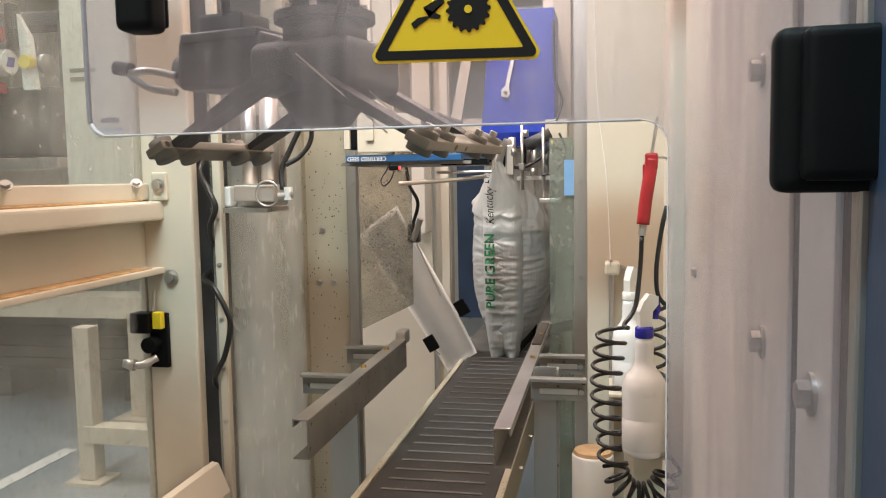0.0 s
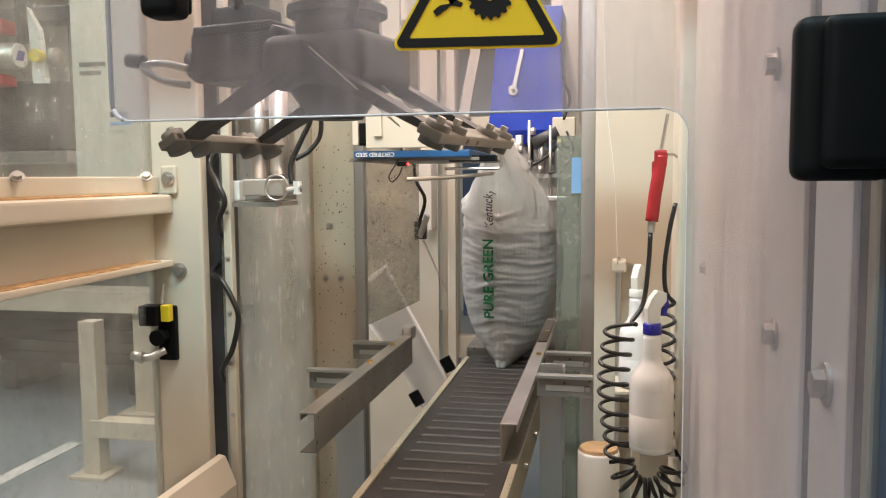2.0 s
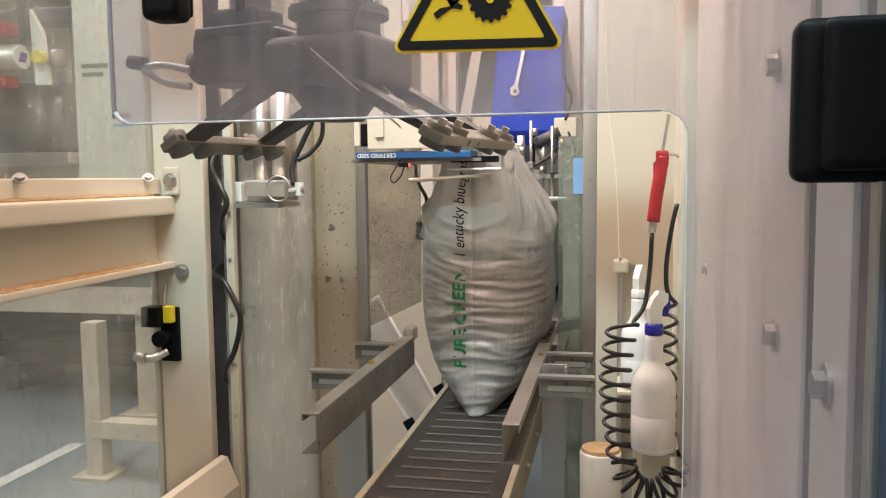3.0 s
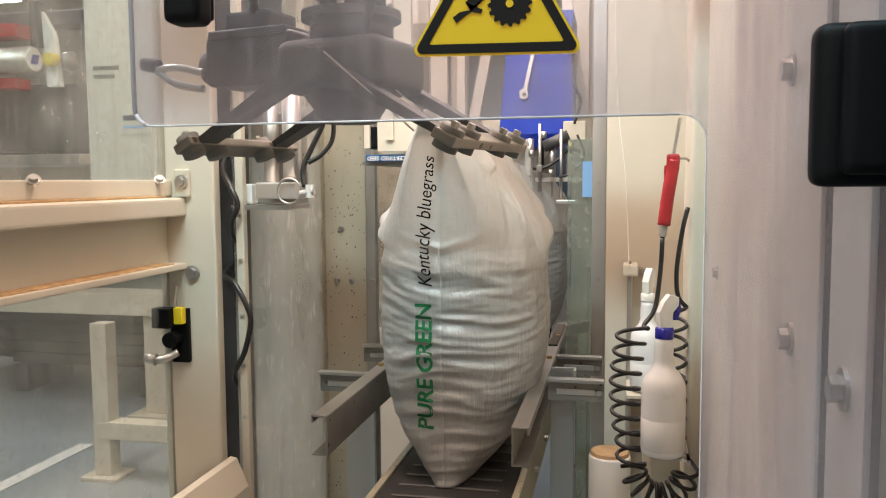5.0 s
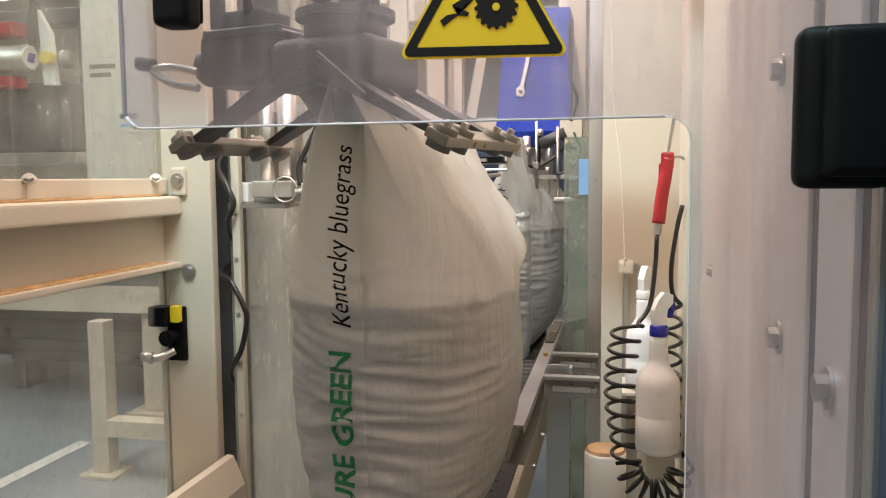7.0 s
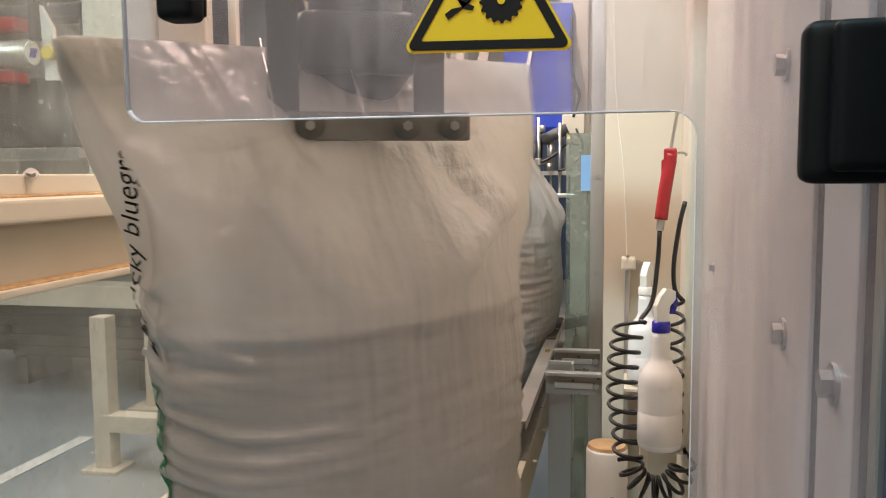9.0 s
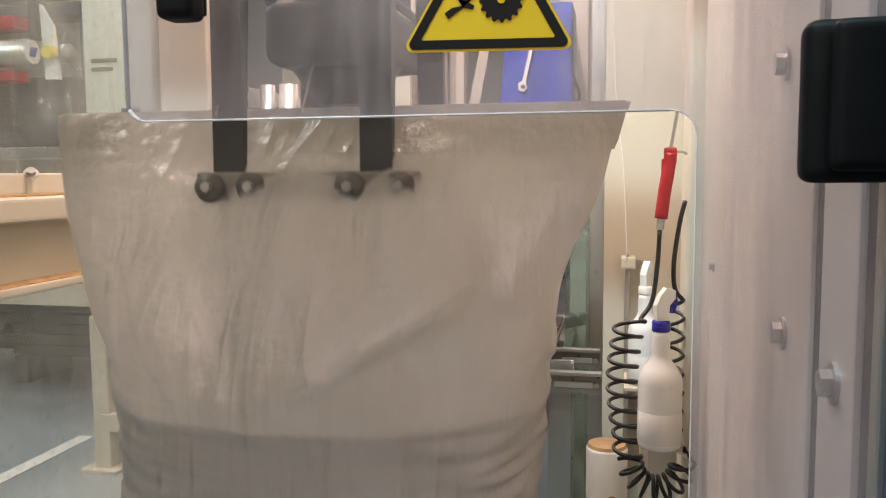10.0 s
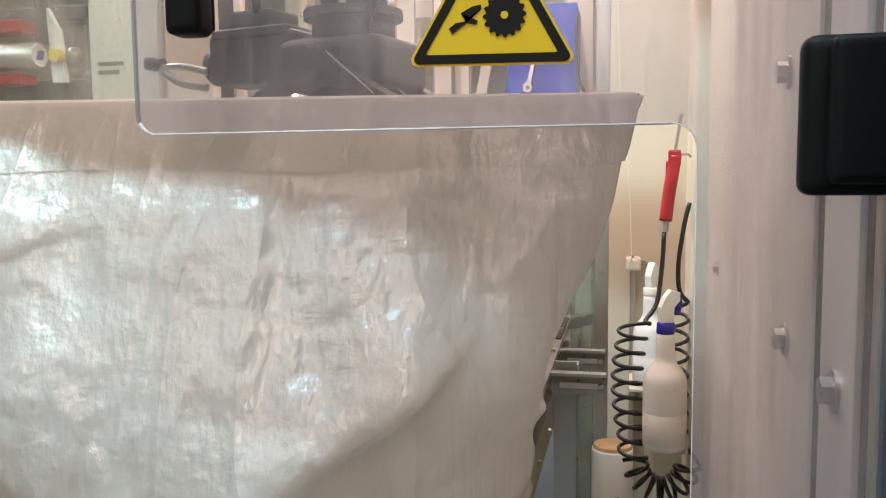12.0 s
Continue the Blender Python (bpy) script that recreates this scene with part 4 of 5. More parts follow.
# ---- pneumatic unit by the post ----
def pneumatic_unit():
    t = thing("air_cylinder_unit", (-0.711, 1.62, 1.53), "steel air cylinder with hoses and a round ring", "cylinder")
    part("barrel", rod((-0.035, 0, -0.03), (-0.035, 0, 0.16), 0.016, 20), "steel", t, smooth=True)
    part("barrel", rod((0.012, 0, -0.02), (0.012, 0, 0.16), 0.02, 20), "aluminium", t, smooth=True)
    part("foot_block", block(-0.06, 0.03, -0.03, 0.03, -0.065, -0.03, 0.003), "aluminium", t)
    part("plate", block(-0.09, 0.01, -0.02, 0.10, -0.088, -0.078), "dull_steel", t)
    part("back_box", block(-0.105, 0.0, 0.05, 0.12, -0.076, 0.12, 0.003), "dull_steel", t)
    ring = [(0.02 + 0.026 * math.cos(a), -0.04, -0.048 + 0.026 * math.sin(a)) for a in (2 * math.pi * k / 24 for k in range(25))]
    part("ring", hose(ring, 0.0022, 6), "steel", t, smooth=True)
    part("valve", rod((0.045, -0.04, -0.055), (0.075, -0.04, -0.05), 0.008, 12), "steel", t)
    part("valve_knob", rod((0.066, -0.04, -0.062), (0.066, -0.04, -0.035), 0.009, 12), "white", t)
    part("hose", hose(smooth_line([(0.05, -0.03, -0.04), (0.045, -0.02, 0.0), (0.065, -0.01, 0.05), (0.085, 0.0, 0.10), (0.09, 0.0, 0.16)]), 0.006), "rubber", t, smooth=True)
    part("hose", hose(smooth_line([(0.055, -0.02, 0.01), (0.085, -0.01, 0.03), (0.105, 0.0, 0.07), (0.10, 0.0, 0.16)]), 0.005), "rubber", t, smooth=True)


pneumatic_unit()


# ---- seen through the side window ----
def window_rack():
    t = thing("machine_stand", (-2.6, 3.6, 0), "cream steel machine stand with bolted foot plates", "stand")
    for x, y, w, h in ((0.03, 0.02, 0.045, 0.80), (-0.32, 1.12, 0.075, 0.66)):
        part("leg", block(x - w, x + w, y - w, y + w, 0.02, h, 0.006), "cream", t)
        part("foot_plate", block(x - w * 2.2, x + w * 2.2, y - w * 2, y + w * 2, 0, 0.02, 0.003), "cream", t)
    part("cross_rail", block(0.03, 1.0, -0.03, 0.07, 0.21, 0.30, 0.005), "cream", t)
    part("top_rail", block(-1.6, 0.2, 1.0, 1.25, 0.66, 0.80, 0.005), "cream", t)


window_rack()


def timber_stack():
    for i in range(5):
        for j in range(3):
            t = block(-0.85, 0.85, -0.07, 0.07, 0, 0.075, 0.006)
            ob = part("timber_beam", t, "timber")
            tagged(ob, "weathered grey timber beam in a stack", "timber", "timber stack")
            ob.matrix_world = pose(-3.75 + random.uniform(-0.35, 0.35), 5.15 + j * 0.16 + random.uniform(-0.03, 0.03), 0.20 + i * 0.08, 0, 0, random.uniform(-4, 4))
    rack = thing("timber_rack", (-3.75, 5.3, 0), "low steel rack under the timber", "rack")
    for x in (-0.5, 0.5):
        part("trestle", block(x - 0.05, x + 0.05, -0.25, 0.25, 0, 0.20, 0.005), "dull_steel", rack)


timber_stack()


def control_station():
    t = thing("strapping_machine", (-1.86, 2.30, 1.60), "dark machine head with a white lever and a round badge", "machine")
    part("housing", block(-0.5, 0.13, 0.02, 0.30, 0.0, 0.22, 0.01), "gun_grey", t)
    part("base_plate", block(-0.5, 0.16, 0.0, 0.32, -0.04, -0.005, 0.004), "aluminium", t)
    part("upper_frame", block(-0.5, 0.15, 0.10, 0.20, 0.42, 0.47, 0.006), "gun_grey", t)
    part("side_frame", block(0.11, 0.15, 0.10, 0.20, 0.0, 0.47, 0.006), "gun_grey", t)
    part("roll", rod((-0.4, -0.03, 0.29), (0.03, -0.03, 0.29), 0.042, 24), "aluminium", t, "pale film roll", True)
    part("badge", rod((0.031, -0.03, 0.29), (0.036, -0.03, 0.29), 0.036, 20), "white", t, "white round badge")
    part("badge_mark", slab([(-0.05, 0.275), (-0.02, 0.275), (-0.01, 0.305), (-0.04, 0.305)], 0.037, 0.038, "x"), "cap_blue", t)
    part("red_block", block(-0.4, 0.0, -0.06, 0.02, 0.36, 0.40, 0.004), "red", t)
    part("red_block", block(-0.4, -0.02, -0.05, 0.02, 0.20, 0.235, 0.004), "red", t)
    part("lever", slab([(0.10, 0.20), (0.145, 0.20), (0.13, 0.36), (0.09, 0.43)], -0.06, -0.04), "white", t, "white plastic lever")
    part("lever_knob", block(0.06, 0.09, -0.08, -0.04, 0.32, 0.46, 0.01), "black", t)
    part("yellow_cap", rod((0.13, -0.09, 0.28), (0.13, -0.06, 0.28), 0.02, 14), "yellow_key", t)
    part("guide_wheel", rod((0.15, -0.03, 0.28), (0.17, -0.03, 0.28), 0.03, 18), "dull_steel", t, smooth=True)
    part("stand", block(-0.46, -0.42, 0.1, 0.14, -1.60, -0.04), "gun_grey", t)


control_station()


def window_board():
    t = thing("white_board", (-1.44, 2.18, 1.72), "pale board with faint writing and a small label", "board")
    part("board", block(-0.14, 0.14, 0, 0.012, -0.30, 0.55, 0.002), "hall_wall", t)
    for z, w in ((0.115, 0.085), (0.09, 0.07)):
        part("writing_bar", block(-0.115, -0.115 + w, -0.002, 0, z, z + 0.012), "mid_grey", t)
    part("label", block(-0.045, 0.07, -0.003, 0, -0.075, -0.01), "hall_wall", t)
    part("label_bar", block(-0.02, 0.04, -0.0045, -0.003, -0.035, -0.02), "dark_blue", t)
    part("label_bar", block(-0.02, 0.05, -0.0045, -0.003, -0.058, -0.05), "sky_label", t)
    part("board_post", block(0.09, 0.13, 0.012, 0.04, -1.72, -0.2), "cream", t)


window_board()
structure("wall_9", block(-1.085, -1.0, 1.735, 1.76, 1.40, 2.6), "cream", "cream steel panel above the side screen", "wall")
structure("wall_10", block(-1.02, -0.62, 2.34, 2.36, 1.55, 2.6), "cream", "cream steel upper panel", "wall")
for x0, x1, y in ((-0.80, -0.765, 2.59), (-0.745, -0.70, 2.59), (-0.66, -0.625, 2.59)):
    t = thing("magazine_post", ((x0 + x1) / 2, y, 0), "narrow cream steel upright of the bag magazine", "post", "magazine posts")
    part("upright", block((x0 - x1) / 2, (x1 - x0) / 2, 0, 0.03, 1.56, 2.5, 0.003), "cream", t)
    part("cap_plate", block((x0 - x1) / 2 - 0.01, (x1 - x0) / 2 + 0.01, -0.005, 0.035, 1.60, 1.612), "steel", t)
tag = thing("hanging_tag", (-0.108, 2.446, 1.50), "pale blue inspection label on the clear screen", "label")
part("card", block(-0.02, 0.018, -0.003, 0, -0.05, 0.055), "sky_label", tag)


# ---- bags of seed ----
BAG_H = 0.80
THICK = ((0, 0.052), (0.04, 0.084), (0.14, 0.146), (0.285, 0.182), (0.44, 0.192), (0.58, 0.184), (0.66, 0.168), (0.74, 0.138), (0.82, 0.104), (0.90, 0.068), (0.96, 0.036), (1.0, 0.012))
WIDE = ((0, 0.240), (0.15, 0.243), (0.35, 0.247), (0.55, 0.256), (0.66, 0.272), (0.74, 0.290), (0.86, 0.322), (1.0, 0.355))


def along(table, u):
    """A smooth curve through a table of (u, value)."""
    u = min(u, table[-1][0])
    k = next(i for i in range(1, len(table)) if u <= table[i][0])

    def slope(i):
        lo, hi = table[max(0, i - 1)], table[min(len(table) - 1, i + 1)]
        return (hi[1] - lo[1]) / (hi[0] - lo[0])
    (a, p), (b, q) = table[k - 1], table[k]
    h, s = b - a, (u - a) / (b - a)
    return (2 * s ** 3 - 3 * s * s + 1) * p + (s ** 3 - 2 * s * s + s) * h * slope(k - 1) + (3 * s * s - 2 * s ** 3) * q + (s ** 3 - s * s) * h * slope(k)


def section(u):
    """How square the bag's cross section is."""
    return 2.5 - 0.5 * u + 8.0 * max(0.0, u - 0.64)


def gusset(x, u):
    """How far the narrow side is folded in above the shoulder crease; below 0: the crease's lip."""
    a = along(THICK, u)
    tip = max(0.0, 1 - abs(x) / (0.62 * a))
    rise = max(0.0, (u - 0.635 - 0.04 * abs(x) / 0.15) / 0.365)
    lip = max(0.0, 1 - abs(u - 0.63 - 0.05 * abs(x) / 0.15) / 0.035) * max(0.0, 1 - abs(x) / a)
    return 0.13 * rise * tip - 0.010 * lip


def facing(x, u):
    """0 on the narrow sides, 1 on the broad faces."""
    return min(1.0, abs(x) / along(THICK, u)) ** (section(u) / 2)


def bag_point(x, u):
    """The place on the narrow side that looks along -y, at x across and u up."""
    a, b = along(THICK, u), along(WIDE, u)
    e = section(u)
    s = max(-0.999, min(0.999, x / a))
    return Vector((x, -b * (1 - abs(s) ** e) ** (1 / e) + gusset(x, u), u * BAG_H))


def ridge(q):
    """Sharp crests with soft hollows between."""
    return 1 - 2.4 * abs(noise.noise(q))


# slack folds of the broad faces: y, z, slant in degrees, half length, height, width
FOLDS = ((0.11, 0.565, 31, 0.13, 0.026, 0.045), (-0.15, 0.57, -62, 0.10, 0.013, 0.045), (-0.075, 0.635, 80, 0.12, 0.010, 0.035), (0.035, 0.63, 68, 0.13, 0.011, 0.040),
         (0.10, 0.63, -55, 0.10, 0.012, 0.040), (0.10, 0.735, -14, 0.06, 0.008, 0.020), (-0.16, 0.70, 12, 0.10, 0.008, 0.030))


def slack(p):
    """Folds with one steep flank and one long one, dying out at their ends."""
    r = 0.0
    bend = 0.025 * noise.noise(Vector((p.x * 4, p.y * 9, p.z * 9)))
    for y, z, slant, half, high, wide in FOLDS:
        c, s = math.cos(radians(slant)), math.sin(radians(slant))
        dy, dz = p.y - y * math.copysign(1, p.x), p.z - z
        v, d = (dy * c + dz * s) / half, -dy * s + dz * c + bend
        if abs(v) < 1:
            d /= wide if d > 0 else -0.25 * wide
            r += 0.95 * high * (1 - v * v) ** 1.5 * math.exp(-d * d * 1.2)
    return r


def ripple(p, u, n):
    """Cross creases low down, slanted folds at the shoulder, long folds near the mouth; n: how far the place faces front or back."""
    low = max(0.0, min(1.0, (0.66 - u) / 0.10)) * min(1.0, 0.4 + u * 3) * (1 - 0.8 * n ** 3)
    wob = 0.35 * noise.noise(Vector((p.x * 6, p.y * 6, p.z * 3)))
    q = Vector((p.x * 5.5, p.y * 5.5, p.z * 33 + wob * 3))
    patch = 0.45 + 1.1 * abs(noise.noise(Vector((p.x * 6, p.y * 6 + 3, p.z * 7))))
    r = low * (0.0085 * ridge(q) + 0.0044 * ridge(q * 2.1)) * patch
    r += 0.004 * noise.noise(Vector((p.x * 4, p.y * 4, p.z * 5)))
    mouth = max(0.0, min(1.0, (1.0 - u) / 0.10))
    high = max(0.0, min(1.0, (u - 0.56) / 0.10)) * mouth
    r += n * n * high * 0.015 * ridge(Vector((p.x * 3, p.y * 14 + p.z * 3.0, p.z * 2.2)))
    r += n * n * max(0, 1 - abs(u - 0.64 - 0.3 * p.y) / 0.08) * 0.010 * ridge(Vector((p.x * 5, p.y * 5, p.z * 8 + p.x * 5 + p.y * 3 + 4)))
    r += (1 - n) * high * 0.004 * ridge(Vector((p.x * 9, 3, p.z * 5)))
    if n > 0.3:
        r += min(1.0, (n - 0.3) / 0.4) * max(0.0, min(1.0, (1.0 - u) / 0.05)) * slack(p)
    return r


def half_shell(side, inset=0.0, u1=1.0, nu=170, nv=110, u0=0.0, lip=36):
    """Half of the bag's skin: its thick side towards +x or -x, with a short rounded lip past the middle."""
    b = bmesh.new()
    rows = []
    for i in range(nu + 1):
        u = u0 + (u1 - u0) * i / nu
        a, w, e = along(THICK, u) - inset, along(WIDE, u) - inset, section(u)
        a = max(a, 0.002)
        row = []
        for j in range(nv + 1):
            th = radians(-lip + (180 + 2 * lip) * j / nv)
            c, s = math.cos(th), math.sin(th)
            wide = a if s >= 0 else a * 0.3
            p = Vector((side * math.copysign(wide * abs(s) ** (2 / e), s), -w * math.copysign(abs(c) ** (2 / e), c), u * BAG_H + max(0, inset) * (i == 0)))
            out = Vector((side * abs(s), -c, 0))
            q = Vector((p.x if s >= 0 else 0, p.y, p.z))
            p += out * (ripple(q, u, abs(s)) - (0.003 if s < 0 else 0))
            p.y -= math.copysign(gusset(p.x, u), p.y)
            row.append(b.verts.new(p))
        rows.append(row)
    for s, t in zip(rows, rows[1:]):
        for j in range(nv):
            b.faces.new((s[j], s[j + 1], t[j + 1], t[j]))
    if not u0:
        b.faces.new(rows[0])
    if inset > 0.005:
        b.faces.new(rows[-1])
    return b


def seed_bag(label):
    t = thing("seed_bag", (0, 0, 0), label, "bag", "seed bags")
    halves = []
    for side in (-1, 1):
        h = part("bag_half", half_shell(side), "sacking", t, smooth=True)
        part("seed_fill", half_shell(side, 0.0028, 0.59, 100, 110), "seed", h, "brown seed inside", True)
        part("hem", half_shell(side, -0.0015, 0.998, 8, 60, 0.935, 0), "sacking", h, "folded hem", True)
        halves.append(h)

    def on_side(dx, dz):
        def put(v):
            u = (dz + v.x) / BAG_H
            near = max(0.12, along(THICK, u) / 0.19)
            q = bag_point((dx - v.y) * min(1.0, 1.25 * near), u)
            q += Vector((0, -1, 0)) * (ripple(q, u, facing(q.x, u)) + 0.0022)
            return q
        return put
    vs, fs = letters("PURE GREEN", 0.052, 0.0012)
    w = max(v.x for v in vs)
    vs = [Vector((v.x * 0.275 / w, v.y, 0)) for v in vs]
    words = [0, 0]
    words[0] = part("green_lettering", letter_mesh(vs, fs, on_side(-0.022, 0.125)), "green_ink", t, "green printed words")
    vs, fs = letters("Kentucky bluegrass", 0.045, 0.0, 0.25)
    w = max(v.x for v in vs)
    vs = [Vector((v.x * 0.275 / w, v.y, 0)) for v in vs]
    words[1] = part("black_lettering", letter_mesh(vs, fs, on_side(-0.020, 0.435)), "ink", t, "black slanted printed words")
    b = hose([bag_point(0.0, 0.1 + 0.85 * k / 40) + Vector((0, -0.0006, 0)) for k in range(41)], 0.0008, 5)
    part("seam", b, "sacking", halves[1])
    return t, halves, words


bag_a, halves_a, words_a = seed_bag("full white woven seed bag with green printing, its mouth open")
bag_b, halves_b, words_b = seed_bag("white woven seed bag with green printing filling under the spout")


# ---- bag gripper ----
def gripper():
    t = thing("bag_gripper", (-0.40, 1.13, 1.70), "grey turning gripper head with two cupped jaws", "gripper")
    part("body", block(-0.085, 0.085, -0.075, 0.075, -0.075, 0.0, 0.022, seg=4), "gun_grey", t, smooth=True)
    part("collar", rod((0, 0, 0.0), (0, 0, 0.03), 0.060, 32), "gun_grey", t, smooth=True)
    part("column", rod((0, 0, 0.03), (0, 0, 0.60), 0.050, 32), "gun_grey", t, smooth=True)
    part("drive", block(-0.235, -0.075, -0.045, 0.045, -0.055, 0.022, 0.012, seg=3), "gun_grey", t, smooth=True)
    part("drive_lid", block(-0.225, -0.085, -0.047, 0.047, 0.012, 0.028, 0.004, seg=2), "gun_grey", t, smooth=True)
    part("drive_cap", rod((-0.262, 0, -0.02), (-0.232, 0, -0.02), 0.026, 20, 0.033), "gun_grey", t, smooth=True)
    part("lower_hub", rod((-0.005, 0, -0.115), (-0.005, 0, -0.07), 0.038, 28, 0.070), "gun_grey", t, smooth=True)
    part("shoulder", rod((-0.10, 0, -0.03), (-0.07, 0, -0.03), 0.030, 24, 0.045), "gun_grey", t, smooth=True)
    part("flange", rod((0, 0, 0.030), (0, 0, 0.042), 0.072, 32), "gun_grey", t)
    for k in range(10):
        a = 2 * math.pi * k / 10
        part("flange_bolt", rod((0.064 * math.cos(a), 0.064 * math.sin(a), 0.042), (0.064 * math.cos(a), 0.064 * math.sin(a), 0.049), 0.005, 6), "steel", t)
    part("junction_box", block(-0.20, -0.12, -0.035, 0.035, 0.02, 0.055, 0.005), "gun_grey", t)
    part("air_hose", hose(smooth_line([(0.06, -0.07, 0.0), (0.09, -0.09, 0.06), (0.07, -0.07, 0.14), (0.05, -0.05, 0.25)]), 0.007), "rubber", t, smooth=True)
    part("air_hose", hose(smooth_line([(-0.15, -0.03, 0.05), (-0.13, -0.05, 0.11), (-0.08, -0.05, 0.16), (-0.05, -0.04, 0.3)]), 0.007), "rubber", t, smooth=True)
    for z in (-0.035, -0.01):
        part("air_pipe", hose(smooth_line([(-0.25, -0.03, z - 0.02), (-0.30, -0.035, z - 0.01), (-0.345, -0.03, -0.02), (-0.35, -0.02, -0.01)]), 0.006), "steel", t, smooth=True)
    part("pipe_end", rod((-0.34, -0.03, -0.015), (-0.37, -0.03, -0.01), 0.011, 14), "black", t)
    for y in (-0.07, 0.03):
        part("tie_wire", hose([(0.03, y - 0.05, -0.03), (0.15, y - 0.03, -0.135)], 0.0012, 5), "aluminium", t)
    jaws = []
    for s in (-1, 1):
        j = part("jaw", block(-0.007, 0.007, -0.13, 0.13, -0.017, 0.017, 0.003), "dull_steel", t, "grey jaw bar")
        for y in (-0.092, 0.080):
            part("arm", slab([(-0.004, -0.01), (0.004, -0.01), (0.012, 0.25), (-0.012, 0.25)], y - 0.018, y + 0.018), "gun_grey", j)
        for y in (-0.112, -0.062, 0.052, 0.108):
            part("cup", rod((-s * 0.016, y, 0), (s * 0.014, y, 0), 0.0165, 20), "mid_grey", j, "grey rubber cup", True)
            part("cup_bolt", rod((s * 0.014, y, 0), (s * 0.022, y, 0), 0.006, 6), "steel", j)
        jaws.append(j)
    return t, jaws


gripper_head, jaws = gripper()


# ---- empty bag swung in at the back ----
def empty_bag():
    t = thing("empty_bag", (-0.55, 3.05, 0.80), "flat empty white bag held by black clips", "bag")
    b = bmesh.new()
    nu, nv = 24, 10
    grid = [[b.verts.new((-0.32 * u / nu + (0.058 + 0.02 * u / nu) * (2 * v / nv - 1), 0.018 * math.sin(5 * u / nu) + 0.008 * math.sin(9 * v / nv), 0.55 * u / nu + (0.038 + 0.018 * u / nu) * (2 * v / nv - 1)))
             for v in range(nv + 1)] for u in range(nu + 1)]
    for s, q in zip(grid, grid[1:]):
        for v in range(nv):
            b.faces.new((s[v], s[v + 1], q[v + 1], q[v]))
    bmesh.ops.solidify(b, geom=b.faces[:], thickness=0.003)
    part("film", b, "flap", t, "white empty bag film", True)
    for x, z, a in ((0.005, 0.216, -30), (-0.117, 0.075, -30)):
        c = block(-0.022, 0.022, -0.03, -0.012, -0.03, 0.03, 0.004)
        ob = part("clip", c, "black", t, "black clip")
        ob.matrix_local = pose(x, 0, z, 0, a, 0)
        part("clip_wire", rod((0, -0.02, -0.03), (0.008, -0.02, -0.055), 0.0015, 6), "rubber", ob)
    return t


flat_bag = empty_bag()


def back_linkage():
    t = thing("swing_linkage", (-0.62, 2.60, 1.33), "small linkage arm with black hoses", "arm")
    part("joint", block(-0.02, 0.02, -0.03, 0.0, -0.03, 0.03, 0.006), "gun_grey", t)
    part("cylinder", rod((0.0, -0.03, -0.02), (0.03, -0.05, 0.05), 0.010, 12), "steel", t)
    part("hose", hose(smooth_line([(0, -0.03, 0.03), (0.02, -0.04, 0.10), (-0.01, -0.03, 0.16), (-0.02, -0.03, 0.24)]), 0.006), "rubber", t, smooth=True)
    part("rod", rod((0.01, -0.03, -0.03), (0.09, -0.04, -0.20), 0.003, 8), "aluminium", t)


back_linkage()

# ---- ribs of the belt ----
PITCH = 0.062
LOOP = 2 * (BELT_Y1 - BELT_Y0) + 2 * math.pi * ROLL
N_RIB = int(LOOP / PITCH)
rib_mesh = mesh_of(block(BELT_X0 + 0.03, BELT_X1 - 0.03, -0.004, 0.004, 0, 0.003, 0.0012, seg=1), M["rib"])


def loop_pose(s):
    """A place on the belt's round, s metres from the far end of its top run."""
    s %= LOOP
    run, turn = BELT_Y1 - BELT_Y0, math.pi * ROLL
    if s < run:
        return pose(0, BELT_Y1 - s, BELT_TOP - 0.001)
    s -= run
    if s < turn:
        a = s / ROLL
        return Matrix.Translation((0, BELT_Y0 - ROLL * math.sin(a), BELT_TOP - ROLL + ROLL * math.cos(a))) @ pose(0, 0, 0, math.degrees(a))
    s -= turn
    if s < run:
        return pose(0, BELT_Y0 + s, BELT_TOP - 2 * ROLL, 180)
    a = (s - run) / ROLL
    return Matrix.Translation((0, BELT_Y1 + ROLL * math.sin(a), BELT_TOP - ROLL - ROLL * math.cos(a))) @ pose(0, 0, 0, 180 + math.degrees(a))


ribs = []
for k in range(N_RIB):
    ob = new("rib", rib_mesh)
    ob.parent = conveyor_thing
    ribs.append(ob)

# ---- what moves ----
BAG_A = [(0, 3.20), (1.5, 3.17), (1.9, 3.06), (2.2, 2.85), (2.5, 2.62), (3.2, 2.37), (4.8, 1.95), (5.5, 1.78), (6.0, 1.656), (6.5, 1.532), (7.0, 1.395), (7.2, 1.335), (7.7, 1.19), (8.2, 1.09), (8.6, 1.04)]


def bag_y(t):
    return float(np.interp(t, [p[0] for p in BAG_A], [p[1] for p in BAG_A]))


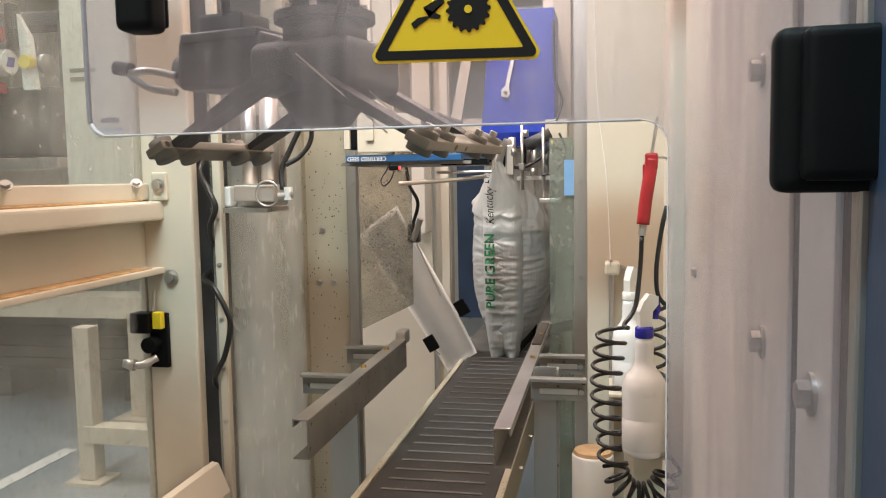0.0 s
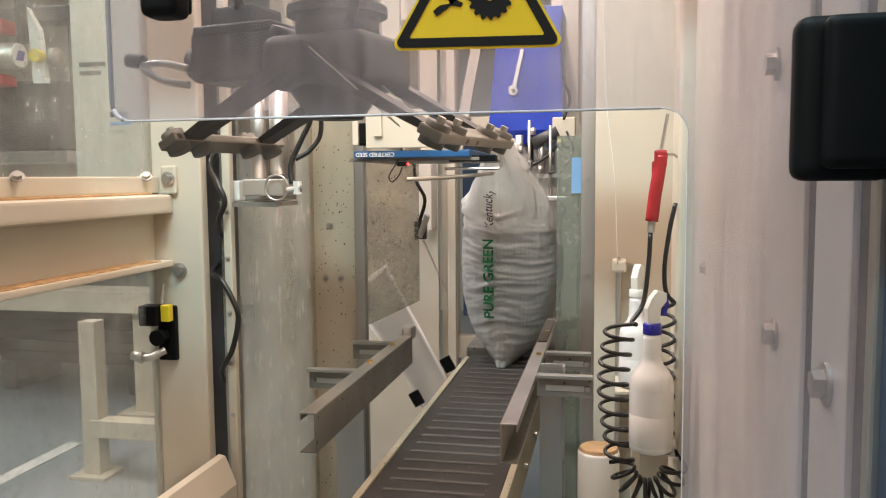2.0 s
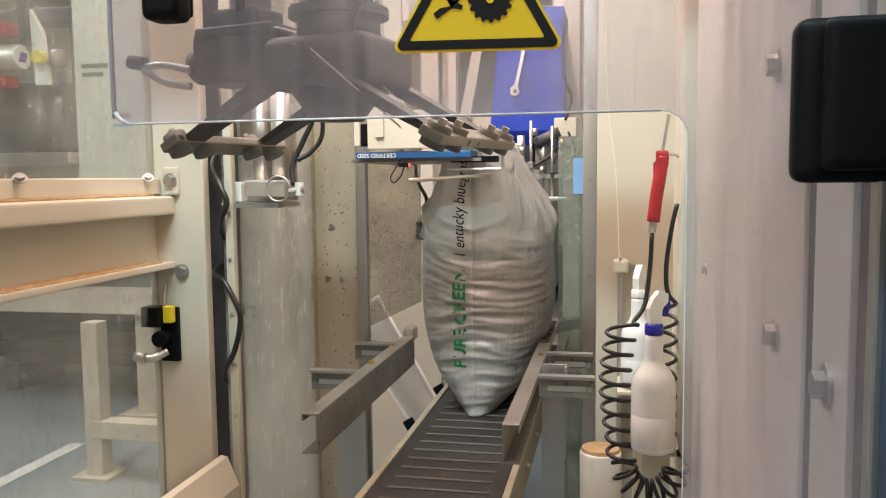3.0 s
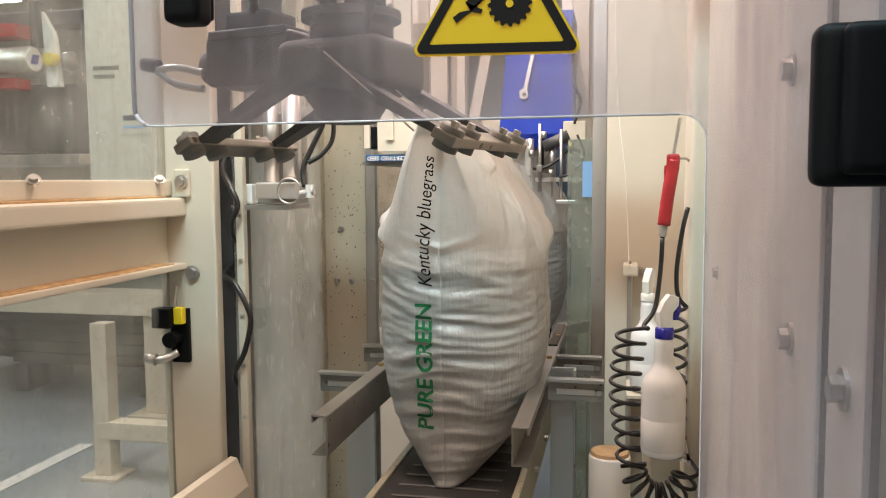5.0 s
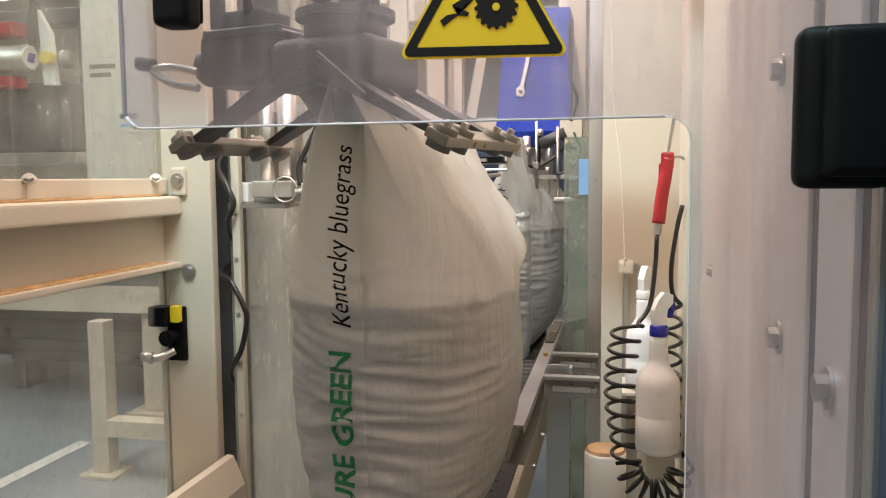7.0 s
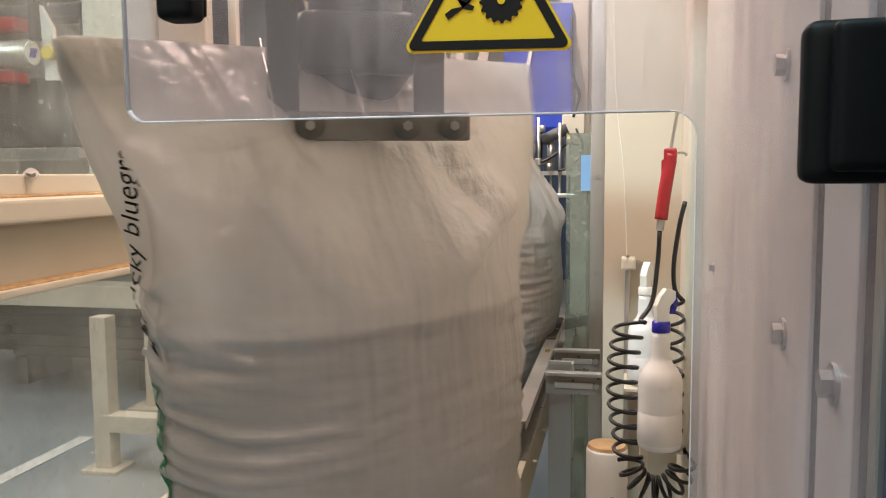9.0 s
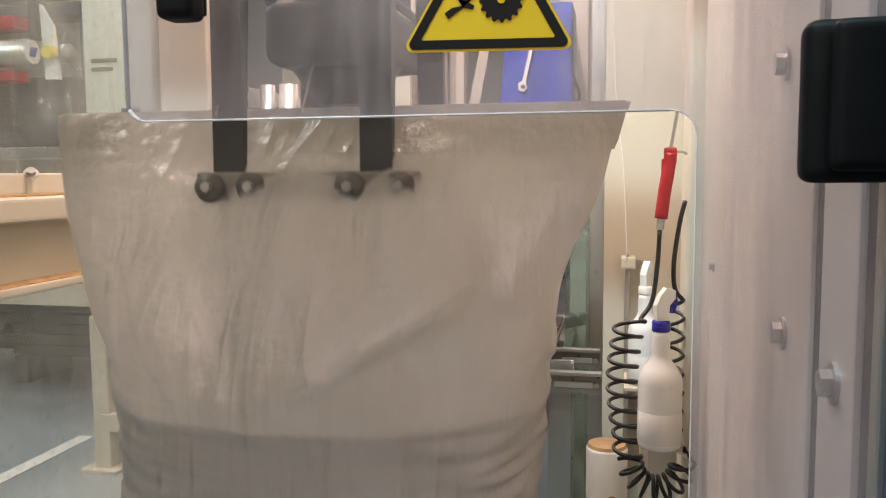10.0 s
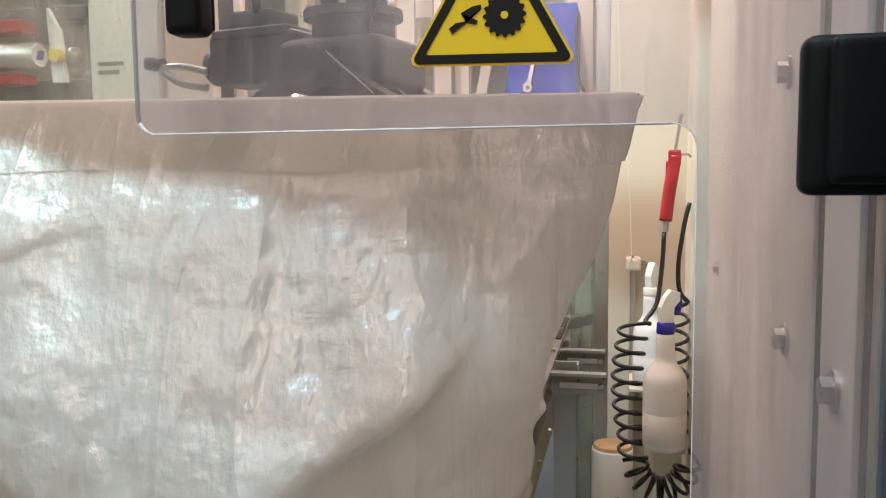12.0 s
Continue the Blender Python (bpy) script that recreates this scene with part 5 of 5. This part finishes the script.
def motions():
    bx, bz = -0.375, BELT_TOP + 0.002
    rows = [(t, pose(bx + (0.01 if t < 2 else 0), y, bz, 0, 0, -4 if t < 2 else -2)) for t, y in BAG_A if t < 8]
    rows += [(8.2, pose(bx, 1.11, bz + 0.005, 0, 0, -3)), (8.5, pose(bx, 1.09, bz + 0.01, 0, 0, -6)), (8.8, pose(bx, 1.08, bz + 0.015, 2, 0, -14)), (8.9, pose(bx + 0.005, 1.06, bz + 0.02, 2, 0, -25)),
             (9.0, pose(bx + 0.012, 1.04, bz + 0.02, 2, 0, -38)), (9.1, pose(bx + 0.022, 1.02, bz + 0.02, 1, 0, -62)), (9.2, pose(bx + 0.020, 1.01, bz + 0.02, 0, 0, -83)), (9.35, pose(bx + 0.020, 1.0, bz + 0.02, 0, 0, -90)), (9.6, pose(bx + 0.020, 1.0, bz + 0.02, 0, 0, -90)),
             (9.9, pose(bx + 0.020, 0.95, bz - 0.055, 0, 1, -90)), (10.2, pose(bx + 0.024, 0.87, bz - 0.065, 0, 3, -89)), (10.5, pose(bx + 0.026, 0.845, bz - 0.065, 0, 5, -88)),
             (10.8, pose(bx + 0.024, 0.82, bz - 0.065, 0, 6, -86)), (11.2, pose(bx + 0.012, 0.795, bz - 0.07, 0, 8, -83)), (11.6, pose(bx + 0.008, 0.775, bz - 0.062, 0, 9, -81)), (12.0, pose(bx + 0.006, 0.76, bz - 0.055, 0, 10, -80))]
    walk(bag_a, rows)
    for h, s in zip(halves_a, (-1, 1)):
        walk(h, [(t, pose(-s * d, 0, 0)) for t, d in ((0, 0.041), (1.0, 0.038), (1.5, 0.030), (2.2, 0.006), (2.8, 0.0), (12, 0.0))])
    walk(bag_b, [(0, pose(bx, 4.6, bz)), (3.0, pose(bx, 4.6, bz)), (4.4, pose(bx + 0.01, 3.2, bz, 0, 0, -4)), (7.2, pose(bx + 0.01, 3.14, bz, 0, 0, -4)), (7.8, pose(bx, 2.95, bz, 0, 0, -2)), (8.8, pose(bx, 2.50, bz, 0, 0, -2)), (12.0, pose(bx, 1.60, bz, 0, 0, -2))])
    for h, s in zip(halves_b, (-1, 1)):
        walk(h, [(t, pose(-s * d, 0, 0)) for t, d in ((0, 0.041), (5.5, 0.041), (7.2, 0.032), (8.2, 0.0), (12, 0.0))])
    gx, gy, gz, turn = -0.37, 1.08, 1.70, pose(-0.40, 1.13, 1.70, 0, 0, -13)
    walk(gripper_head, [(0, turn), (7.2, turn), (7.9, pose(gx, gy, gz)), (8.3, pose(gx, 1.07, gz, 0, 0, -8)), (8.6, pose(gx, 1.05, gz, 0, 0, -22)), (8.8, pose(gx + 0.01, 1.03, gz, 0, 0, -40)), (8.9, pose(gx + 0.015, 1.02, gz, 0, 0, -54)), (9.0, pose(gx + 0.02, 1.01, gz, 0, 0, -68)), (9.1, pose(gx + 0.03, 1.0, gz, 0, 0, -82)),
                        (9.2, pose(gx + 0.035, 1.0, gz, 0, 0, -90)), (9.6, pose(gx + 0.035, 1.0, gz, 0, 0, -90)), (9.9, pose(gx + 0.03, 0.97, gz, 0, 0, -90)), (10.05, pose(gx + 0.01, 0.97, gz + 0.01, 0, 0, -90)),
                        (10.3, pose(gx, 1.03, gz + 0.03, 0, 0, -85)), (10.6, pose(gx, 1.08, gz + 0.05, 0, 0, -50)), (10.8, pose(-0.395, 1.12, gz + 0.03, 0, 0, -25)), (11.0, turn), (12, turn)])
    shut, wide = 1.0, 0.0
    for j, s in zip(jaws, (-1, 1)):
        def jaw(k, drop=0.0, out=0.0):
            return pose(s * (0.205 - 0.113 * k + out), 0, -0.146 + 0.006 * k - drop, 0, -s * 62 * (1 - k), 0)
        walk(j, [(t, jaw(k, d, 0.55 * d)) for t, k, d in ((0, wide, 0), (7.3, wide, 0), (7.8, shut, 0), (9.6, shut, 0), (9.9, shut, 0.085), (10.05, 0.9, 0.06), (10.3, 0.6, 0), (10.6, wide, 0), (12, wide, 0))])
    for w in words_a:
        walk(w, [(t, pose(0, d, z)) for t, d, z in ((0, -0.016, 0.06), (1.5, -0.012, 0.06), (2.8, 0, 0.012), (5, 0, 0), (12, 0, 0))])
    for w in words_b:
        walk(w, [(t, pose(0, d, z)) for t, d, z in ((0, -0.016, 0.035), (7.2, -0.012, 0.03), (8.2, 0, 0), (12, 0, 0))])
    walk(flat_bag, [(0, pose(-0.55, 3.05, 0.80)), (1.1, pose(-0.55, 3.05, 0.80)), (1.4, pose(-0.56, 3.06, 0.77, 0, 2, 0)), (1.8, pose(-0.61, 3.09, 0.65, 0, 2, 4)), (2.2, pose(-0.67, 3.12, 0.48, 0, 0, 5)),
                    (2.8, pose(-0.68, 3.12, 0.44, 0, 0, 5)), (12, pose(-0.68, 3.12, 0.44, 0, 0, 5))])
    for k, ob in enumerate(ribs):
        walk(ob, [(t, loop_pose(k * PITCH * LOOP / (N_RIB * PITCH) + 3.2 - bag_y(t))) for t in ([0.0, 1.5] + [1.9 + 0.15 * i for i in range(46)] + [12.0])])


motions()
